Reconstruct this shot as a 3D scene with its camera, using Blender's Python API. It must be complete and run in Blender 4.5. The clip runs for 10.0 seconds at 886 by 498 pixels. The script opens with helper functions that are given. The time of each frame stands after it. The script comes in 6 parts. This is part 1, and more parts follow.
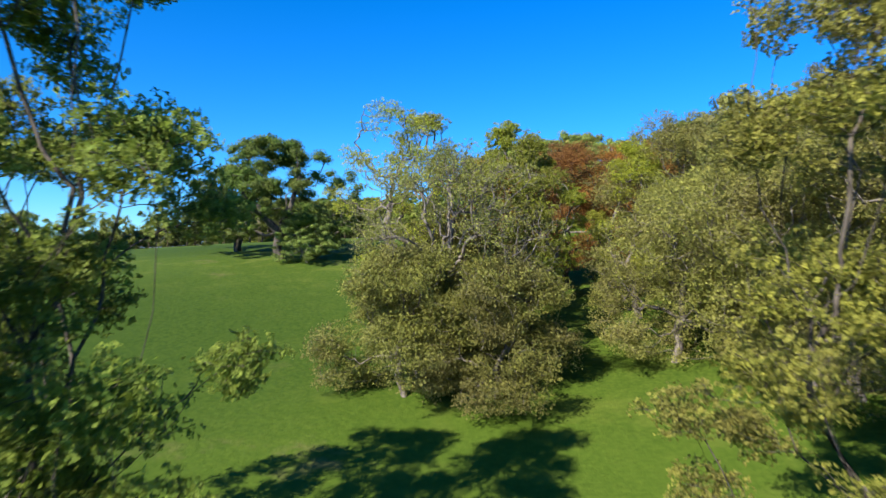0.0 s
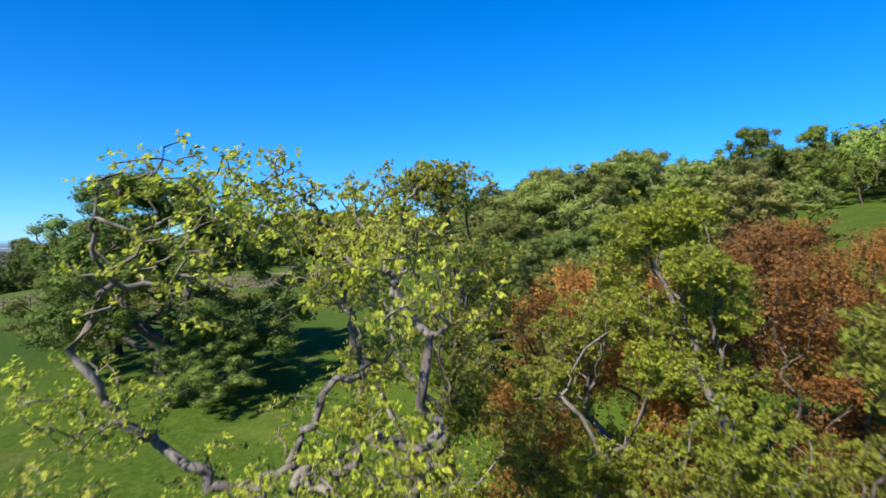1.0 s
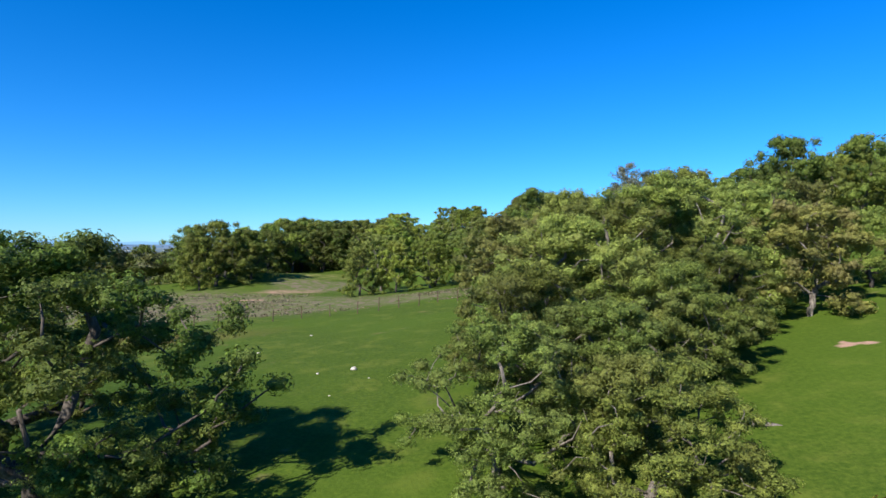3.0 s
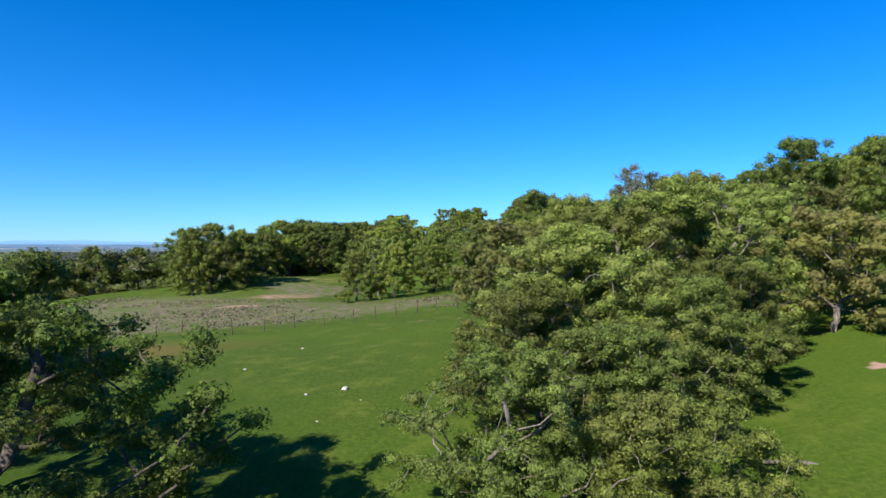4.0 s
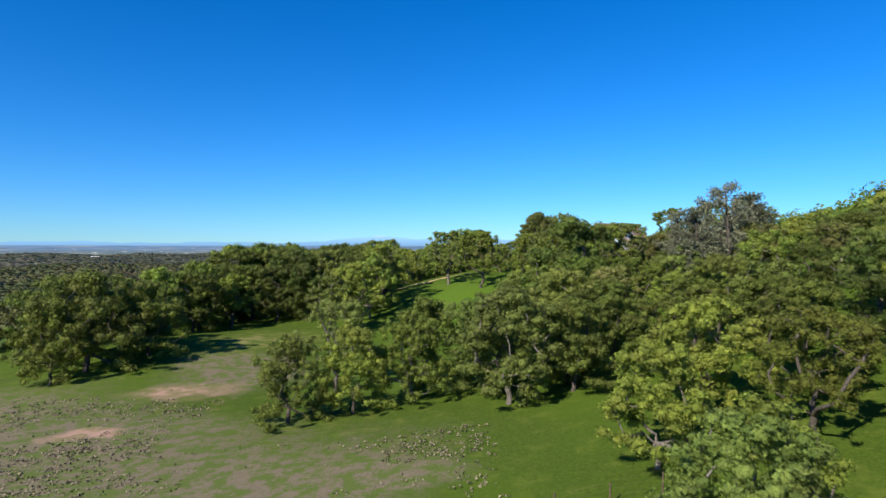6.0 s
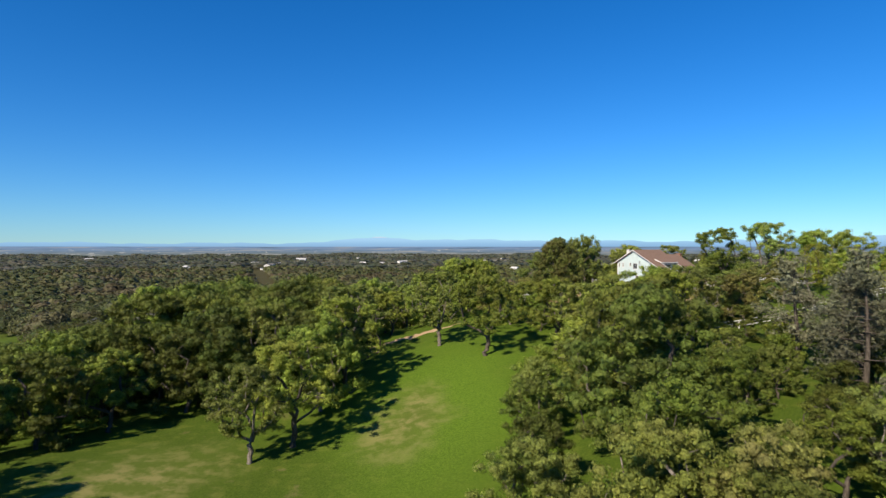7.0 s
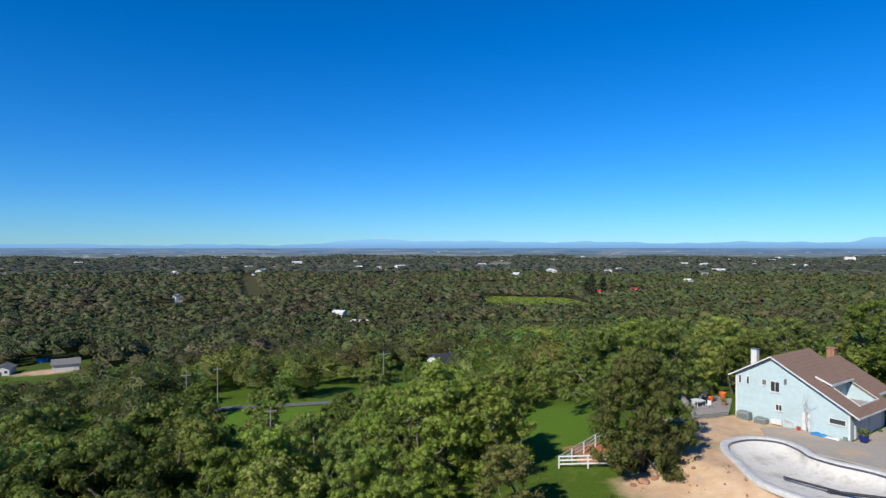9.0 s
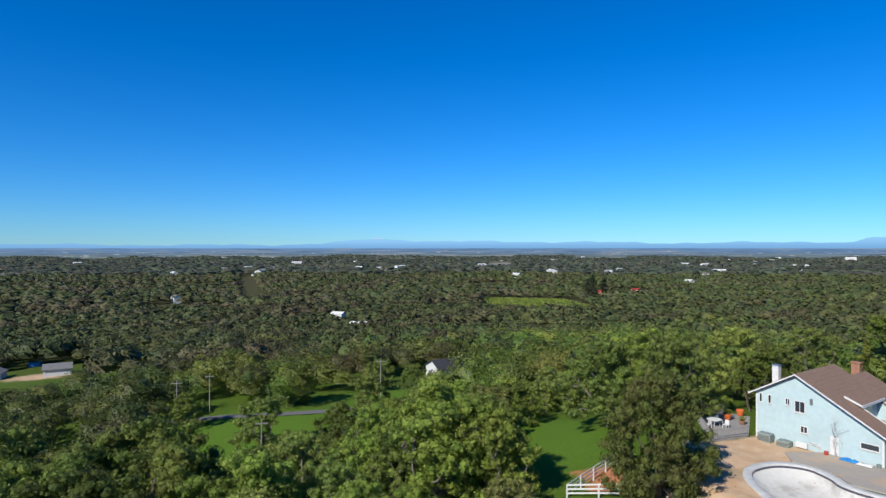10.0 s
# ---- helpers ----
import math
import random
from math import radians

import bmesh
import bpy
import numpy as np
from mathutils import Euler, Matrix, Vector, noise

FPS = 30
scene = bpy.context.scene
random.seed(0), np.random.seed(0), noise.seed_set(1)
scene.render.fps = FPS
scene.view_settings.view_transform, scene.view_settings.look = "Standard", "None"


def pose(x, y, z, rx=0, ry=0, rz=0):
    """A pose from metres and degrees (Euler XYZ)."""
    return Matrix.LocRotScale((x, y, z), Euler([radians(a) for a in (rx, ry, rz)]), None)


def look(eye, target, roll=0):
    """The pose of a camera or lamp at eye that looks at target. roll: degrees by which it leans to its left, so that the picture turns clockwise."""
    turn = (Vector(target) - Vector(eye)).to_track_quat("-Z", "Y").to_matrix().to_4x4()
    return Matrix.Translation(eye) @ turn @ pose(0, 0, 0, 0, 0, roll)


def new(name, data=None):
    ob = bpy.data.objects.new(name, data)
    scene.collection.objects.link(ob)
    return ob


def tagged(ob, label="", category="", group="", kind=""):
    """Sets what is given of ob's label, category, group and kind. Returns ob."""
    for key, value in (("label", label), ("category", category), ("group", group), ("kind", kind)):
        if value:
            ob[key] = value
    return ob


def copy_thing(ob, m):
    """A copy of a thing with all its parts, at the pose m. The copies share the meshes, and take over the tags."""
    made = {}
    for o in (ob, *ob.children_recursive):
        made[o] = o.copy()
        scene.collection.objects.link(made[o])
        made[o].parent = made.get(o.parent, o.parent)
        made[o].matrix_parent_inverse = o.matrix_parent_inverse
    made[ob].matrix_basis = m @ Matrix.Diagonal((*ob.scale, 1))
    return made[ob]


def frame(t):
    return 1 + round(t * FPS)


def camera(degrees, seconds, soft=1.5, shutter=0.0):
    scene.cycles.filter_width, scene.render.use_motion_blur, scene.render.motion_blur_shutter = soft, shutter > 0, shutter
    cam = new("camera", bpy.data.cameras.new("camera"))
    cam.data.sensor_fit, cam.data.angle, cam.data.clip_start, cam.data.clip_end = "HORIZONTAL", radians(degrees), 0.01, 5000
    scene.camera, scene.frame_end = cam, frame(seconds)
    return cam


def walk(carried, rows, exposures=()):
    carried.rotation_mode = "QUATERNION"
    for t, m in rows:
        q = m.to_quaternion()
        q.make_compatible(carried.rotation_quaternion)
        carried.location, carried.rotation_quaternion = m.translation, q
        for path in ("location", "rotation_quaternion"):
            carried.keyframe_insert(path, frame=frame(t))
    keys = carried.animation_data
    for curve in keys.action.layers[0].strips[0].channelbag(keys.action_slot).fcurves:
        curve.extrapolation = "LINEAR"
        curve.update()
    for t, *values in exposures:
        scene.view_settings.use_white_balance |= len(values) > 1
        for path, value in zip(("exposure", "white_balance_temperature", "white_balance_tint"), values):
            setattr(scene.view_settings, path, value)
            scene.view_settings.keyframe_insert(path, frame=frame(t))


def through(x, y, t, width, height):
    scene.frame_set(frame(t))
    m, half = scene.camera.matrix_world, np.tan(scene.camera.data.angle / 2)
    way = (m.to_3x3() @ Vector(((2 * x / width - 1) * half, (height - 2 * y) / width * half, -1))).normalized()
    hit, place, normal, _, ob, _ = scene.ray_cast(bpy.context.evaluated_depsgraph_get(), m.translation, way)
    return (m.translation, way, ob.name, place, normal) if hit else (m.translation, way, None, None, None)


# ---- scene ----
cam = camera(73.0, 10.0, 1.4, 0.07)
PATH = [
    (0, (0.788, -14.615, -1.873), (0.788, -12.615, -1.876), 0.0),
    (0.5, (0.642, -2.862, 0.701), (0.642, -0.862, 0.698), 0.0),
    (1, (0.276, 4.941, 3.305), (0.276, 6.941, 3.302), 0.0),
    (1.5, (0.192, 9.488, 4.825), (0.192, 11.488, 4.822), 0.0),
    (2, (0.221, 11.072, 5.303), (0.221, 13.072, 5.3), 0.0),
    (2.5, (0.27, 11.933, 5.622), (0.27, 13.933, 5.619), 0.0),
    (4, (0.433, 15.209, 6.527), (0.433, 17.209, 6.524), 0.0),
    (4.5, (0.527, 17.447, 7.038), (0.527, 19.447, 7.035), 0.0),
    (5, (0.668, 24.732, 8.632), (0.668, 26.732, 8.629), 0.0),
    (5.2, (0.555, 29.126, 9.432), (0.555, 31.126, 9.429), 0.0),
    (6.3, (1.28, 58.712, 15.156), (1.28, 60.712, 15.153), 0.0),
    (6.5, (1.544, 65.355, 16.591), (1.544, 67.355, 16.588), 0.0),
    (7, (2.523, 82.624, 19.992), (2.523, 84.624, 19.989), 0.0),
    (7.5, (3.809, 100.133, 23.285), (3.809, 102.133, 23.282), 0.0),
    (8, (4.628, 117.174, 26.651), (4.628, 119.174, 26.648), 0.0),
    (8.5, (5.002, 131.611, 29.914), (5.002, 133.611, 29.911), 0.0),
    (9, (5.381, 138.374, 31.267), (5.381, 140.374, 31.264), 0.0),
    (9.5, (5.5, 140.974, 31.812), (5.5, 142.974, 31.809), 0.0),
    (10, (5.591, 143.187, 32.164), (5.591, 145.187, 32.161), 0.0),
]
walk(cam, [(t, look(eye, target, roll)) for t, eye, target, roll in PATH], [(0.0, 1.24, 6600, 10), (0.5, 1.05, 6550, 10), (1.0, 1.00, 6500, 10), (2.5, 0.92, 6500, 10), (5.0, 0.82, 6500, 10), (6.5, 0.62, 7100, 11), (7.0, 0.58, 7500, 13), (7.5, 0.53, 7350, 12), (8.0, 0.48, 7050, 11), (9.0, 0.38, 6350, 9), (10.0, 0.38, 6250, 8)])

# ---- light ----
SUN_TO = Vector((-0.62, -0.78, 0.0)).normalized()
SUN_ELEVATION = radians(37)
sun_dir = Vector((SUN_TO.x * math.cos(SUN_ELEVATION), SUN_TO.y * math.cos(SUN_ELEVATION), math.sin(SUN_ELEVATION)))
sun_data = bpy.data.lights.new("sun", "SUN")
sun_data.energy, sun_data.angle, sun_data.color = 5.0, radians(0.55), (1.0, 0.94, 0.84)
sun = new("sun", sun_data)
sun.rotation_euler = sun_dir.to_track_quat("Z", "Y").to_euler()

world = bpy.data.worlds.new("world")
scene.world = world
world.use_nodes = True
wt = world.node_tree
wt.nodes.clear()
sky = wt.nodes.new("ShaderNodeTexSky")
sky.sky_type, sky.sun_disc = "NISHITA", False
sky.sun_elevation, sky.sun_rotation = SUN_ELEVATION, math.atan2(SUN_TO.x, SUN_TO.y)
sky.air_density, sky.dust_density, sky.ozone_density, sky.altitude = 1.0, 0.0, 4.0, 200.0
vivid = wt.nodes.new("ShaderNodeHueSaturation")
vivid.inputs["Saturation"].default_value = 1.12
back = wt.nodes.new("ShaderNodeBackground")
back.inputs["Strength"].default_value = 0.078
wout = wt.nodes.new("ShaderNodeOutputWorld")
cool = wt.nodes.new("ShaderNodeMix")
cool.data_type, cool.blend_type = "RGBA", "MULTIPLY"
cool.inputs[0].default_value = 1.0
cool.inputs[7].default_value = (0.47, 0.82, 1.29, 1.0)
wt.links.new(sky.outputs[0], cool.inputs[6])
wt.links.new(cool.outputs[2], vivid.inputs["Color"])
wt.links.new(vivid.outputs[0], back.inputs[0])
wt.links.new(back.outputs[0], wout.inputs[0])


# ---- materials ----
class Nodes:
    """Short hand for building a node tree."""

    def __init__(self, name):
        self.mat = bpy.data.materials.new(name)
        self.mat.use_nodes = True
        self.t = self.mat.node_tree
        self.t.nodes.clear()
        self.out = self.t.nodes.new("ShaderNodeOutputMaterial")

    def node(self, kind, ins=None, **props):
        n = self.t.nodes.new("ShaderNode" + kind)
        for k, v in props.items():
            setattr(n, k, v)
        for k, v in (ins or {}).items():
            self.put(n.inputs[k], v)
        return n

    def put(self, socket, v):
        if isinstance(v, bpy.types.NodeSocket):
            self.t.links.new(v, socket)
        elif isinstance(v, tuple) and len(v) == 3 and socket.type == "RGBA":
            socket.default_value = (*v, 1.0)
        else:
            socket.default_value = v

    def noise(self, scale, detail=4.0, rough=0.55, vec=None, out=0):
        ins = {"Scale": scale, "Detail": detail, "Roughness": rough}
        if vec is not None:
            ins["Vector"] = vec
        return self.node("TexNoise", ins).outputs[out]

    def ramp(self, fac, lo, hi, a=0.0, b=1.0, smooth=True):
        n = self.node("MapRange", {0: fac, 1: lo, 2: hi, 3: a, 4: b})
        n.interpolation_type = "SMOOTHSTEP" if smooth else "LINEAR"
        n.clamp = True
        return n.outputs[0]

    def mix(self, fac, a, b, blend="MIX"):
        n = self.t.nodes.new("ShaderNodeMix")
        n.data_type, n.blend_type = "RGBA", blend
        self.put(n.inputs[0], fac)
        self.put(n.inputs[6], a)
        self.put(n.inputs[7], b)
        return n.outputs[2]

    def math(self, op, a, b=0.0):
        return self.node("Math", {0: a, 1: b}, operation=op).outputs[0]

    def pos(self):
        return self.node("NewGeometry").outputs["Position"]

    def coord(self):
        return self.node("TexCoord").outputs["Object"]

    def bump(self, height, strength=0.3, distance=0.05):
        return self.node("Bump", {"Height": height, "Strength": strength, "Distance": distance}).outputs[0]

    def surface(self, color, rough=0.8, bump=None, metal=0.0, spec=0.3):
        ins = {"Base Color": color, "Roughness": rough, "Metallic": metal, "Specular IOR Level": spec}
        if bump is not None:
            ins["Normal"] = bump
        b = self.node("BsdfPrincipled", ins)
        self.t.links.new(b.outputs[0], self.out.inputs[0])
        return self.mat


def leaf_material(name, colors, through=0.30, cell=None, bits=0.0, drift=None, shades=(0.66, 1.22), hues=(0.482, 0.512), east_lit=False):
    """Leaves: a few hues, different from leaf to leaf and from tree to tree."""
    n = Nodes(name)
    island = n.node("NewGeometry").outputs["Random Per Island"]
    a, b, c = colors
    base = n.mix(n.ramp(island, 0.0, 1.0, 0.3 if cell else 0.0, 0.7 if cell else 1.0, smooth=False), a, b)
    base = n.mix(n.ramp(n.noise(0.35, 2.0, vec=n.pos()), 0.42, 0.66), base, c)
    if cell:
        tree = n.node("TexVoronoi", {"Vector": n.pos(), "Scale": 1.0 / cell}).outputs["Color"]
        tree = n.node("SeparateColor", {0: tree}).outputs
        pick, shade = tree[0], tree[1]
    else:
        pick = n.node("ObjectInfo").outputs["Random"]
        shade = n.math("FRACT", n.math("MULTIPLY", pick, 7.31))
    if drift:
        base = n.mix(n.ramp(n.noise(0.011, 4.0, 0.65, n.pos()), 0.48, 0.62, 0.0, 0.7), base, drift)
    if east_lit:
        # leaf colour carries the light: brighter greens eastward on sunlit sides, darker westward
        x, y = n.node("SeparateXYZ", {0: n.pos()}).outputs[:2]
        base = n.mix(n.math("MULTIPLY", n.ramp(n.math("ADD", x, n.ramp(n.noise(0.012, 3.0, 0.6, n.pos()), 0.3, 0.7, -90.0, 90.0)), -100, 140, 0.0, 0.8), n.ramp(n.math("ADD", y, n.ramp(n.noise(0.008, 4.0, 0.6, n.pos()), 0.3, 0.7, -160.0, 160.0)), 330, 640, 1.0, 0.1)), base, east_lit)
    hue = n.ramp(pick, 0.0, 1.0, *hues, smooth=False)
    val = n.ramp(shade, 0.0, 1.0, *shades, smooth=False)
    val = n.math("MULTIPLY", val, n.ramp(island, 0.0, 1.0, 0.9 if cell else 0.78, 1.08 if cell else 1.18, smooth=False))
    col = n.node("HueSaturation", {"Hue": hue, "Saturation": 1.0, "Value": val, "Color": base}).outputs[0]
    tuft = n.noise(bits * 0.6 if bits else 1.2, 3.0, 0.6, n.coord())
    col = n.mix(1.0, col, n.node("CombineColor", {k: n.ramp(tuft, 0.3, 0.7, 0.72, 1.3) for k in (0, 1, 2)}).outputs[0], "MULTIPLY")
    d = n.node("BsdfPrincipled", {"Base Color": col, "Roughness": 0.55, "Specular IOR Level": 0.25, "Normal": n.bump(tuft, 0.9, 0.12 if bits else 0.6)})
    t = n.node("BsdfTranslucent", {"Color": col})
    m = n.node("MixShader", {0: through, 1: d.outputs[0], 2: t.outputs[0]}).outputs[0]
    if bits:
        # a spray is many small leaves with gaps between them
        gaps = n.ramp(n.noise(bits, 2.0, 0.6, n.coord()), 0.44, 0.48)
        m = n.node("MixShader", {0: gaps, 1: n.node("BsdfTransparent").outputs[0], 2: m}).outputs[0]
    n.t.links.new(m, n.out.inputs[0])
    return n.mat


GREEN = ((0.138, 0.200, 0.038), (0.234, 0.290, 0.060), (0.198, 0.236, 0.056))
BRIGHT = ((0.146, 0.224, 0.030), (0.252, 0.314, 0.050), (0.206, 0.250, 0.044))
OLIVE_TONES = ((0.200, 0.215, 0.046), (0.310, 0.315, 0.068), (0.250, 0.235, 0.070))
RUST_TONES = ((0.350, 0.160, 0.030), (0.480, 0.240, 0.050), (0.330, 0.180, 0.050))
LEAF = {
    "green": leaf_material("leaf_green", GREEN, bits=20.0),
    "bright": leaf_material("leaf_bright_green", BRIGHT, bits=20.0),
    "olive": leaf_material("leaf_olive", ((0.168, 0.182, 0.045), (0.255, 0.262, 0.065), (0.205, 0.192, 0.064)), bits=20.0),
    "rust": leaf_material("leaf_rust", RUST_TONES, bits=20.0, hues=(0.490, 0.515)),
    "dark": leaf_material("leaf_dark_green", ((0.090, 0.138, 0.024), (0.162, 0.210, 0.038), (0.132, 0.158, 0.034)), 0.38, bits=20.0),
    "live": leaf_material("leaf_live_oak", ((0.070, 0.100, 0.020), (0.132, 0.158, 0.034), (0.108, 0.114, 0.030)), 0.25, bits=20.0, shades=(0.92, 1.05), hues=(0.488, 0.500)),
    "deep": leaf_material("leaf_deep_green", ((0.078, 0.128, 0.018), (0.140, 0.195, 0.030), (0.115, 0.140, 0.028)), 0.34, bits=20.0, shades=(0.90, 1.05)),
    "young": leaf_material("leaf_young_green", BRIGHT, 0.42, bits=34.0),
    "bud": leaf_material("leaf_bud_olive", OLIVE_TONES, bits=34.0),
    "near_bud": leaf_material("leaf_bud_yellow", ((0.200, 0.225, 0.036), (0.320, 0.335, 0.055), (0.250, 0.245, 0.055)), bits=34.0),
    "yellow": leaf_material("leaf_spring_yellow", ((0.285, 0.325, 0.030), (0.440, 0.460, 0.045), (0.340, 0.340, 0.050)), 0.38, bits=34.0, hues=(0.497, 0.512)),
    "copper": leaf_material("leaf_copper", RUST_TONES, bits=34.0, hues=(0.490, 0.515)),
    "evergreen": leaf_material("leaf_dark_evergreen", ((0.020, 0.034, 0.012), (0.036, 0.054, 0.020), (0.030, 0.042, 0.018)), 0.15),
    "needle": leaf_material("needle_grey", ((0.130, 0.150, 0.085), (0.200, 0.215, 0.125), (0.170, 0.172, 0.110)), 0.2, bits=20.0),
    "valley": leaf_material("leaf_valley_woods", ((0.040, 0.068, 0.012), (0.076, 0.102, 0.020), (0.062, 0.078, 0.018)), 0.2, 9.0, 3.2, (0.100, 0.082, 0.036), (0.60, 1.24), (0.455, 0.515), (0.150, 0.224, 0.026)),
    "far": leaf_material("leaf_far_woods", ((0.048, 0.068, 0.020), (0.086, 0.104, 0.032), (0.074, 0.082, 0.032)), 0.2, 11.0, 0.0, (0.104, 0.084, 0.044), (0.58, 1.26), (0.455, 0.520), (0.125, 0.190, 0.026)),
    # greyed leaf colours, with the haze of distance put into them
    "plain": leaf_material("leaf_far_plain_hazed", ((0.050, 0.066, 0.034), (0.078, 0.092, 0.046), (0.082, 0.084, 0.054)), 0.2, 70.0, 0.0, (0.110, 0.098, 0.072), (0.7, 1.2), (0.485, 0.515)),
}


def bark_material(name, dark, light):
    n = Nodes(name)
    c = n.coord()
    stretch = n.node("Mapping", {"Vector": c, "Scale": (9.0, 9.0, 1.6)}).outputs[0]
    g = n.noise(1.0, 6.0, 0.7, stretch)
    col = n.mix(n.ramp(g, 0.35, 0.7), dark, light)
    col = n.mix(n.ramp(n.noise(1.3, 3.0, vec=c), 0.5, 0.75), col, tuple(0.75 * v for v in light))
    return n.surface(col, 0.9, n.bump(g, 0.8, 0.04))


BARK = bark_material("bark_grey_brown", (0.062, 0.051, 0.042), (0.230, 0.203, 0.172))
BARK_DARK = bark_material("bark_dark", (0.034, 0.028, 0.022), (0.120, 0.101, 0.083))


def ground_material():
    n = Nodes("meadow_grass")
    p = n.pos()
    wob = n.node("VectorMath", {0: n.noise(0.16, 4.0, 0.6, p, 1), 1: (-0.5, -0.5, -0.5)}, operation="ADD").outputs[0]
    wob = n.node("VectorMath", {0: wob, "Scale": 9.0}, operation="SCALE").outputs[0]
    q = n.node("VectorMath", {0: p, 1: wob}, operation="ADD").outputs[0]

    def patch(x, y, rx, ry, turn=0.0, soft=0.5):
        m = n.node("Mapping", {"Vector": q, "Location": (x, y, 0), "Rotation": (0, 0, radians(turn)), "Scale": (rx, ry, 1e5)}, vector_type="TEXTURE").outputs[0]
        d = n.node("VectorMath", {0: m}, operation="LENGTH").outputs["Value"]
        return n.ramp(d, 1.0 - soft, 1.0 + 0.35 * soft, 1.0, 0.0)

    fine = n.noise(5.0, 5.0, 0.7, p)
    mid = n.noise(0.55, 4.0, 0.6, p)
    wide = n.noise(0.06, 3.0, 0.5, p)
    col = n.mix(n.ramp(fine, 0.3, 0.72), (0.032, 0.062, 0.006), (0.068, 0.104, 0.012))
    col = n.mix(n.ramp(mid, 0.48, 0.7, 0.0, 0.45), col, (0.120, 0.140, 0.024))
    col = n.mix(n.ramp(wide, 0.42, 0.62, 0.0, 0.55), col, (0.060, 0.102, 0.009))
    worn = n.ramp(n.noise(0.23, 5.0, 0.65, p), 0.62, 0.72, 0.0, 0.5)
    col = n.mix(worn, col, (0.163, 0.129, 0.058))
    dry = n.mix(fine, (0.090, 0.074, 0.046), (0.205, 0.168, 0.115))
    dry = n.mix(n.ramp(n.noise(0.8, 6.0, 0.75, p), 0.44, 0.56, 0.0, 0.85), dry, (0.070, 0.110, 0.016))
    bare = n.mix(n.ramp(mid, 0.42, 0.6, 0.0, 0.7), n.mix(fine, (0.272, 0.156, 0.109), (0.381, 0.258, 0.197)), (0.110, 0.120, 0.036))
    sand = n.mix(n.ramp(mid, 0.3, 0.7), (0.408, 0.265, 0.156), (0.490, 0.354, 0.231))
    sand = n.mix(n.ramp(fine, 0.5, 0.8, 0.0, 0.4), sand, (0.272, 0.163, 0.088))
    sand = n.mix(n.ramp(n.noise(0.5, 5.0, 0.7, p), 0.60, 0.68, 0.0, 0.8), sand, (0.129, 0.122, 0.048))
    sand = n.mix(n.ramp(n.noise(0.9, 4.0, 0.6, p), 0.63, 0.70, 0.0, 0.6), sand, (0.313, 0.272, 0.231))
    woods_floor = n.mix(fine, (0.031, 0.034, 0.012), (0.082, 0.071, 0.031))

    def lay(under, over, *spots):
        for s in spots:
            under = n.mix(s, under, over)
        return under

    col = lay(col, dry, patch(-24, 80, 24, 9, 16), patch(-30, 94, 18, 9, 10), patch(-6, 83, 10, 4, 10), patch(-22, 118, 9, 9, 20), patch(-46, 101, 22, 13, 0, 0.7), patch(-52, 80, 20, 12, 10, 0.7), patch(-24, 84, 26, 13, 12, 0.8))
    lush = n.mix(n.ramp(fine, 0.3, 0.7), (0.020, 0.047, 0.004), (0.044, 0.074, 0.008))
    col = lay(col, lush, patch(-15, 12, 20, 15, 0, 0.8), patch(-20, 40, 14, 10, 20, 0.8))
    lawn = n.mix(n.ramp(fine, 0.3, 0.7), (0.050, 0.104, 0.008), (0.100, 0.168, 0.016))
    col = lay(col, lawn, patch(3, 150, 13, 26, -8, 0.8), patch(-38, 272, 26, 30, 20, 0.6), patch(-5, 300, 22, 16, 0, 0.6), patch(19, 222, 9, 26, 0, 0.6), patch(40, 350, 30, 40, 0, 0.6))
    clay = n.mix(fine, (0.300, 0.120, 0.055), (0.430, 0.190, 0.090))
    straw = n.mix(n.ramp(mid, 0.4, 0.65), (0.080, 0.112, 0.018), (0.190, 0.180, 0.062))
    col = lay(col, straw, patch(-1, 146, 5, 10, -8, 0.9), patch(-24, 133, 7, 11, -30, 0.9))
    col = lay(col, bare, patch(-24.5, 110.0, 5.5, 3.2, 15, 0.9), patch(-27, 97, 3, 2, 0), patch(20.6, 41.9, 0.9, 0.5))
    col = lay(col, sand, patch(30, 190, 9, 8, 20), patch(27, 186, 7, 6, 0), patch(35, 200, 7, 5, -30), patch(38, 184, 9, 4, -20), patch(25, 191, 5, 5), patch(38, 203, 6, 4, 0), patch(39, 179, 5, 2.2, 0), patch(-150, 372, 14, 8))
    col = lay(col, clay, patch(-53.4, 288, 4.5, 2.2, 0, 0.3), patch(-21.0, 251, 4.5, 1.6, 20, 0.4), patch(21.5, 200.5, 3.5, 3.0, 0, 0.3))
    col = lay(col, n.mix(0.6, col, (0.150, 0.090, 0.035)), patch(-25, 59.5, 12, 4.5, 8, 0.9))
    track = n.node("Mapping", {"Vector": q, "Location": (-1, 177, 0), "Rotation": (0, 0, radians(24)), "Scale": (9, 0.9, 1e5)}, vector_type="TEXTURE").outputs[0]
    d = n.node("VectorMath", {0: track}, operation="LENGTH").outputs["Value"]
    col = n.mix(n.ramp(d, 0.7, 1.1, 0.85, 0.0), col, sand)
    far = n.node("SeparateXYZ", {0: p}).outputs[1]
    # ground turns dark brown-green under the far woods
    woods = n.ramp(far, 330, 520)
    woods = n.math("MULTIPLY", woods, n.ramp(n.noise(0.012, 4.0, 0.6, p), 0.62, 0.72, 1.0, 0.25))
    col = n.mix(woods, col, woods_floor)
    fields = n.mix(n.ramp(n.noise(0.0035, 4.0, 0.6, p), 0.42, 0.62), (0.075, 0.090, 0.062), (0.210, 0.195, 0.150))
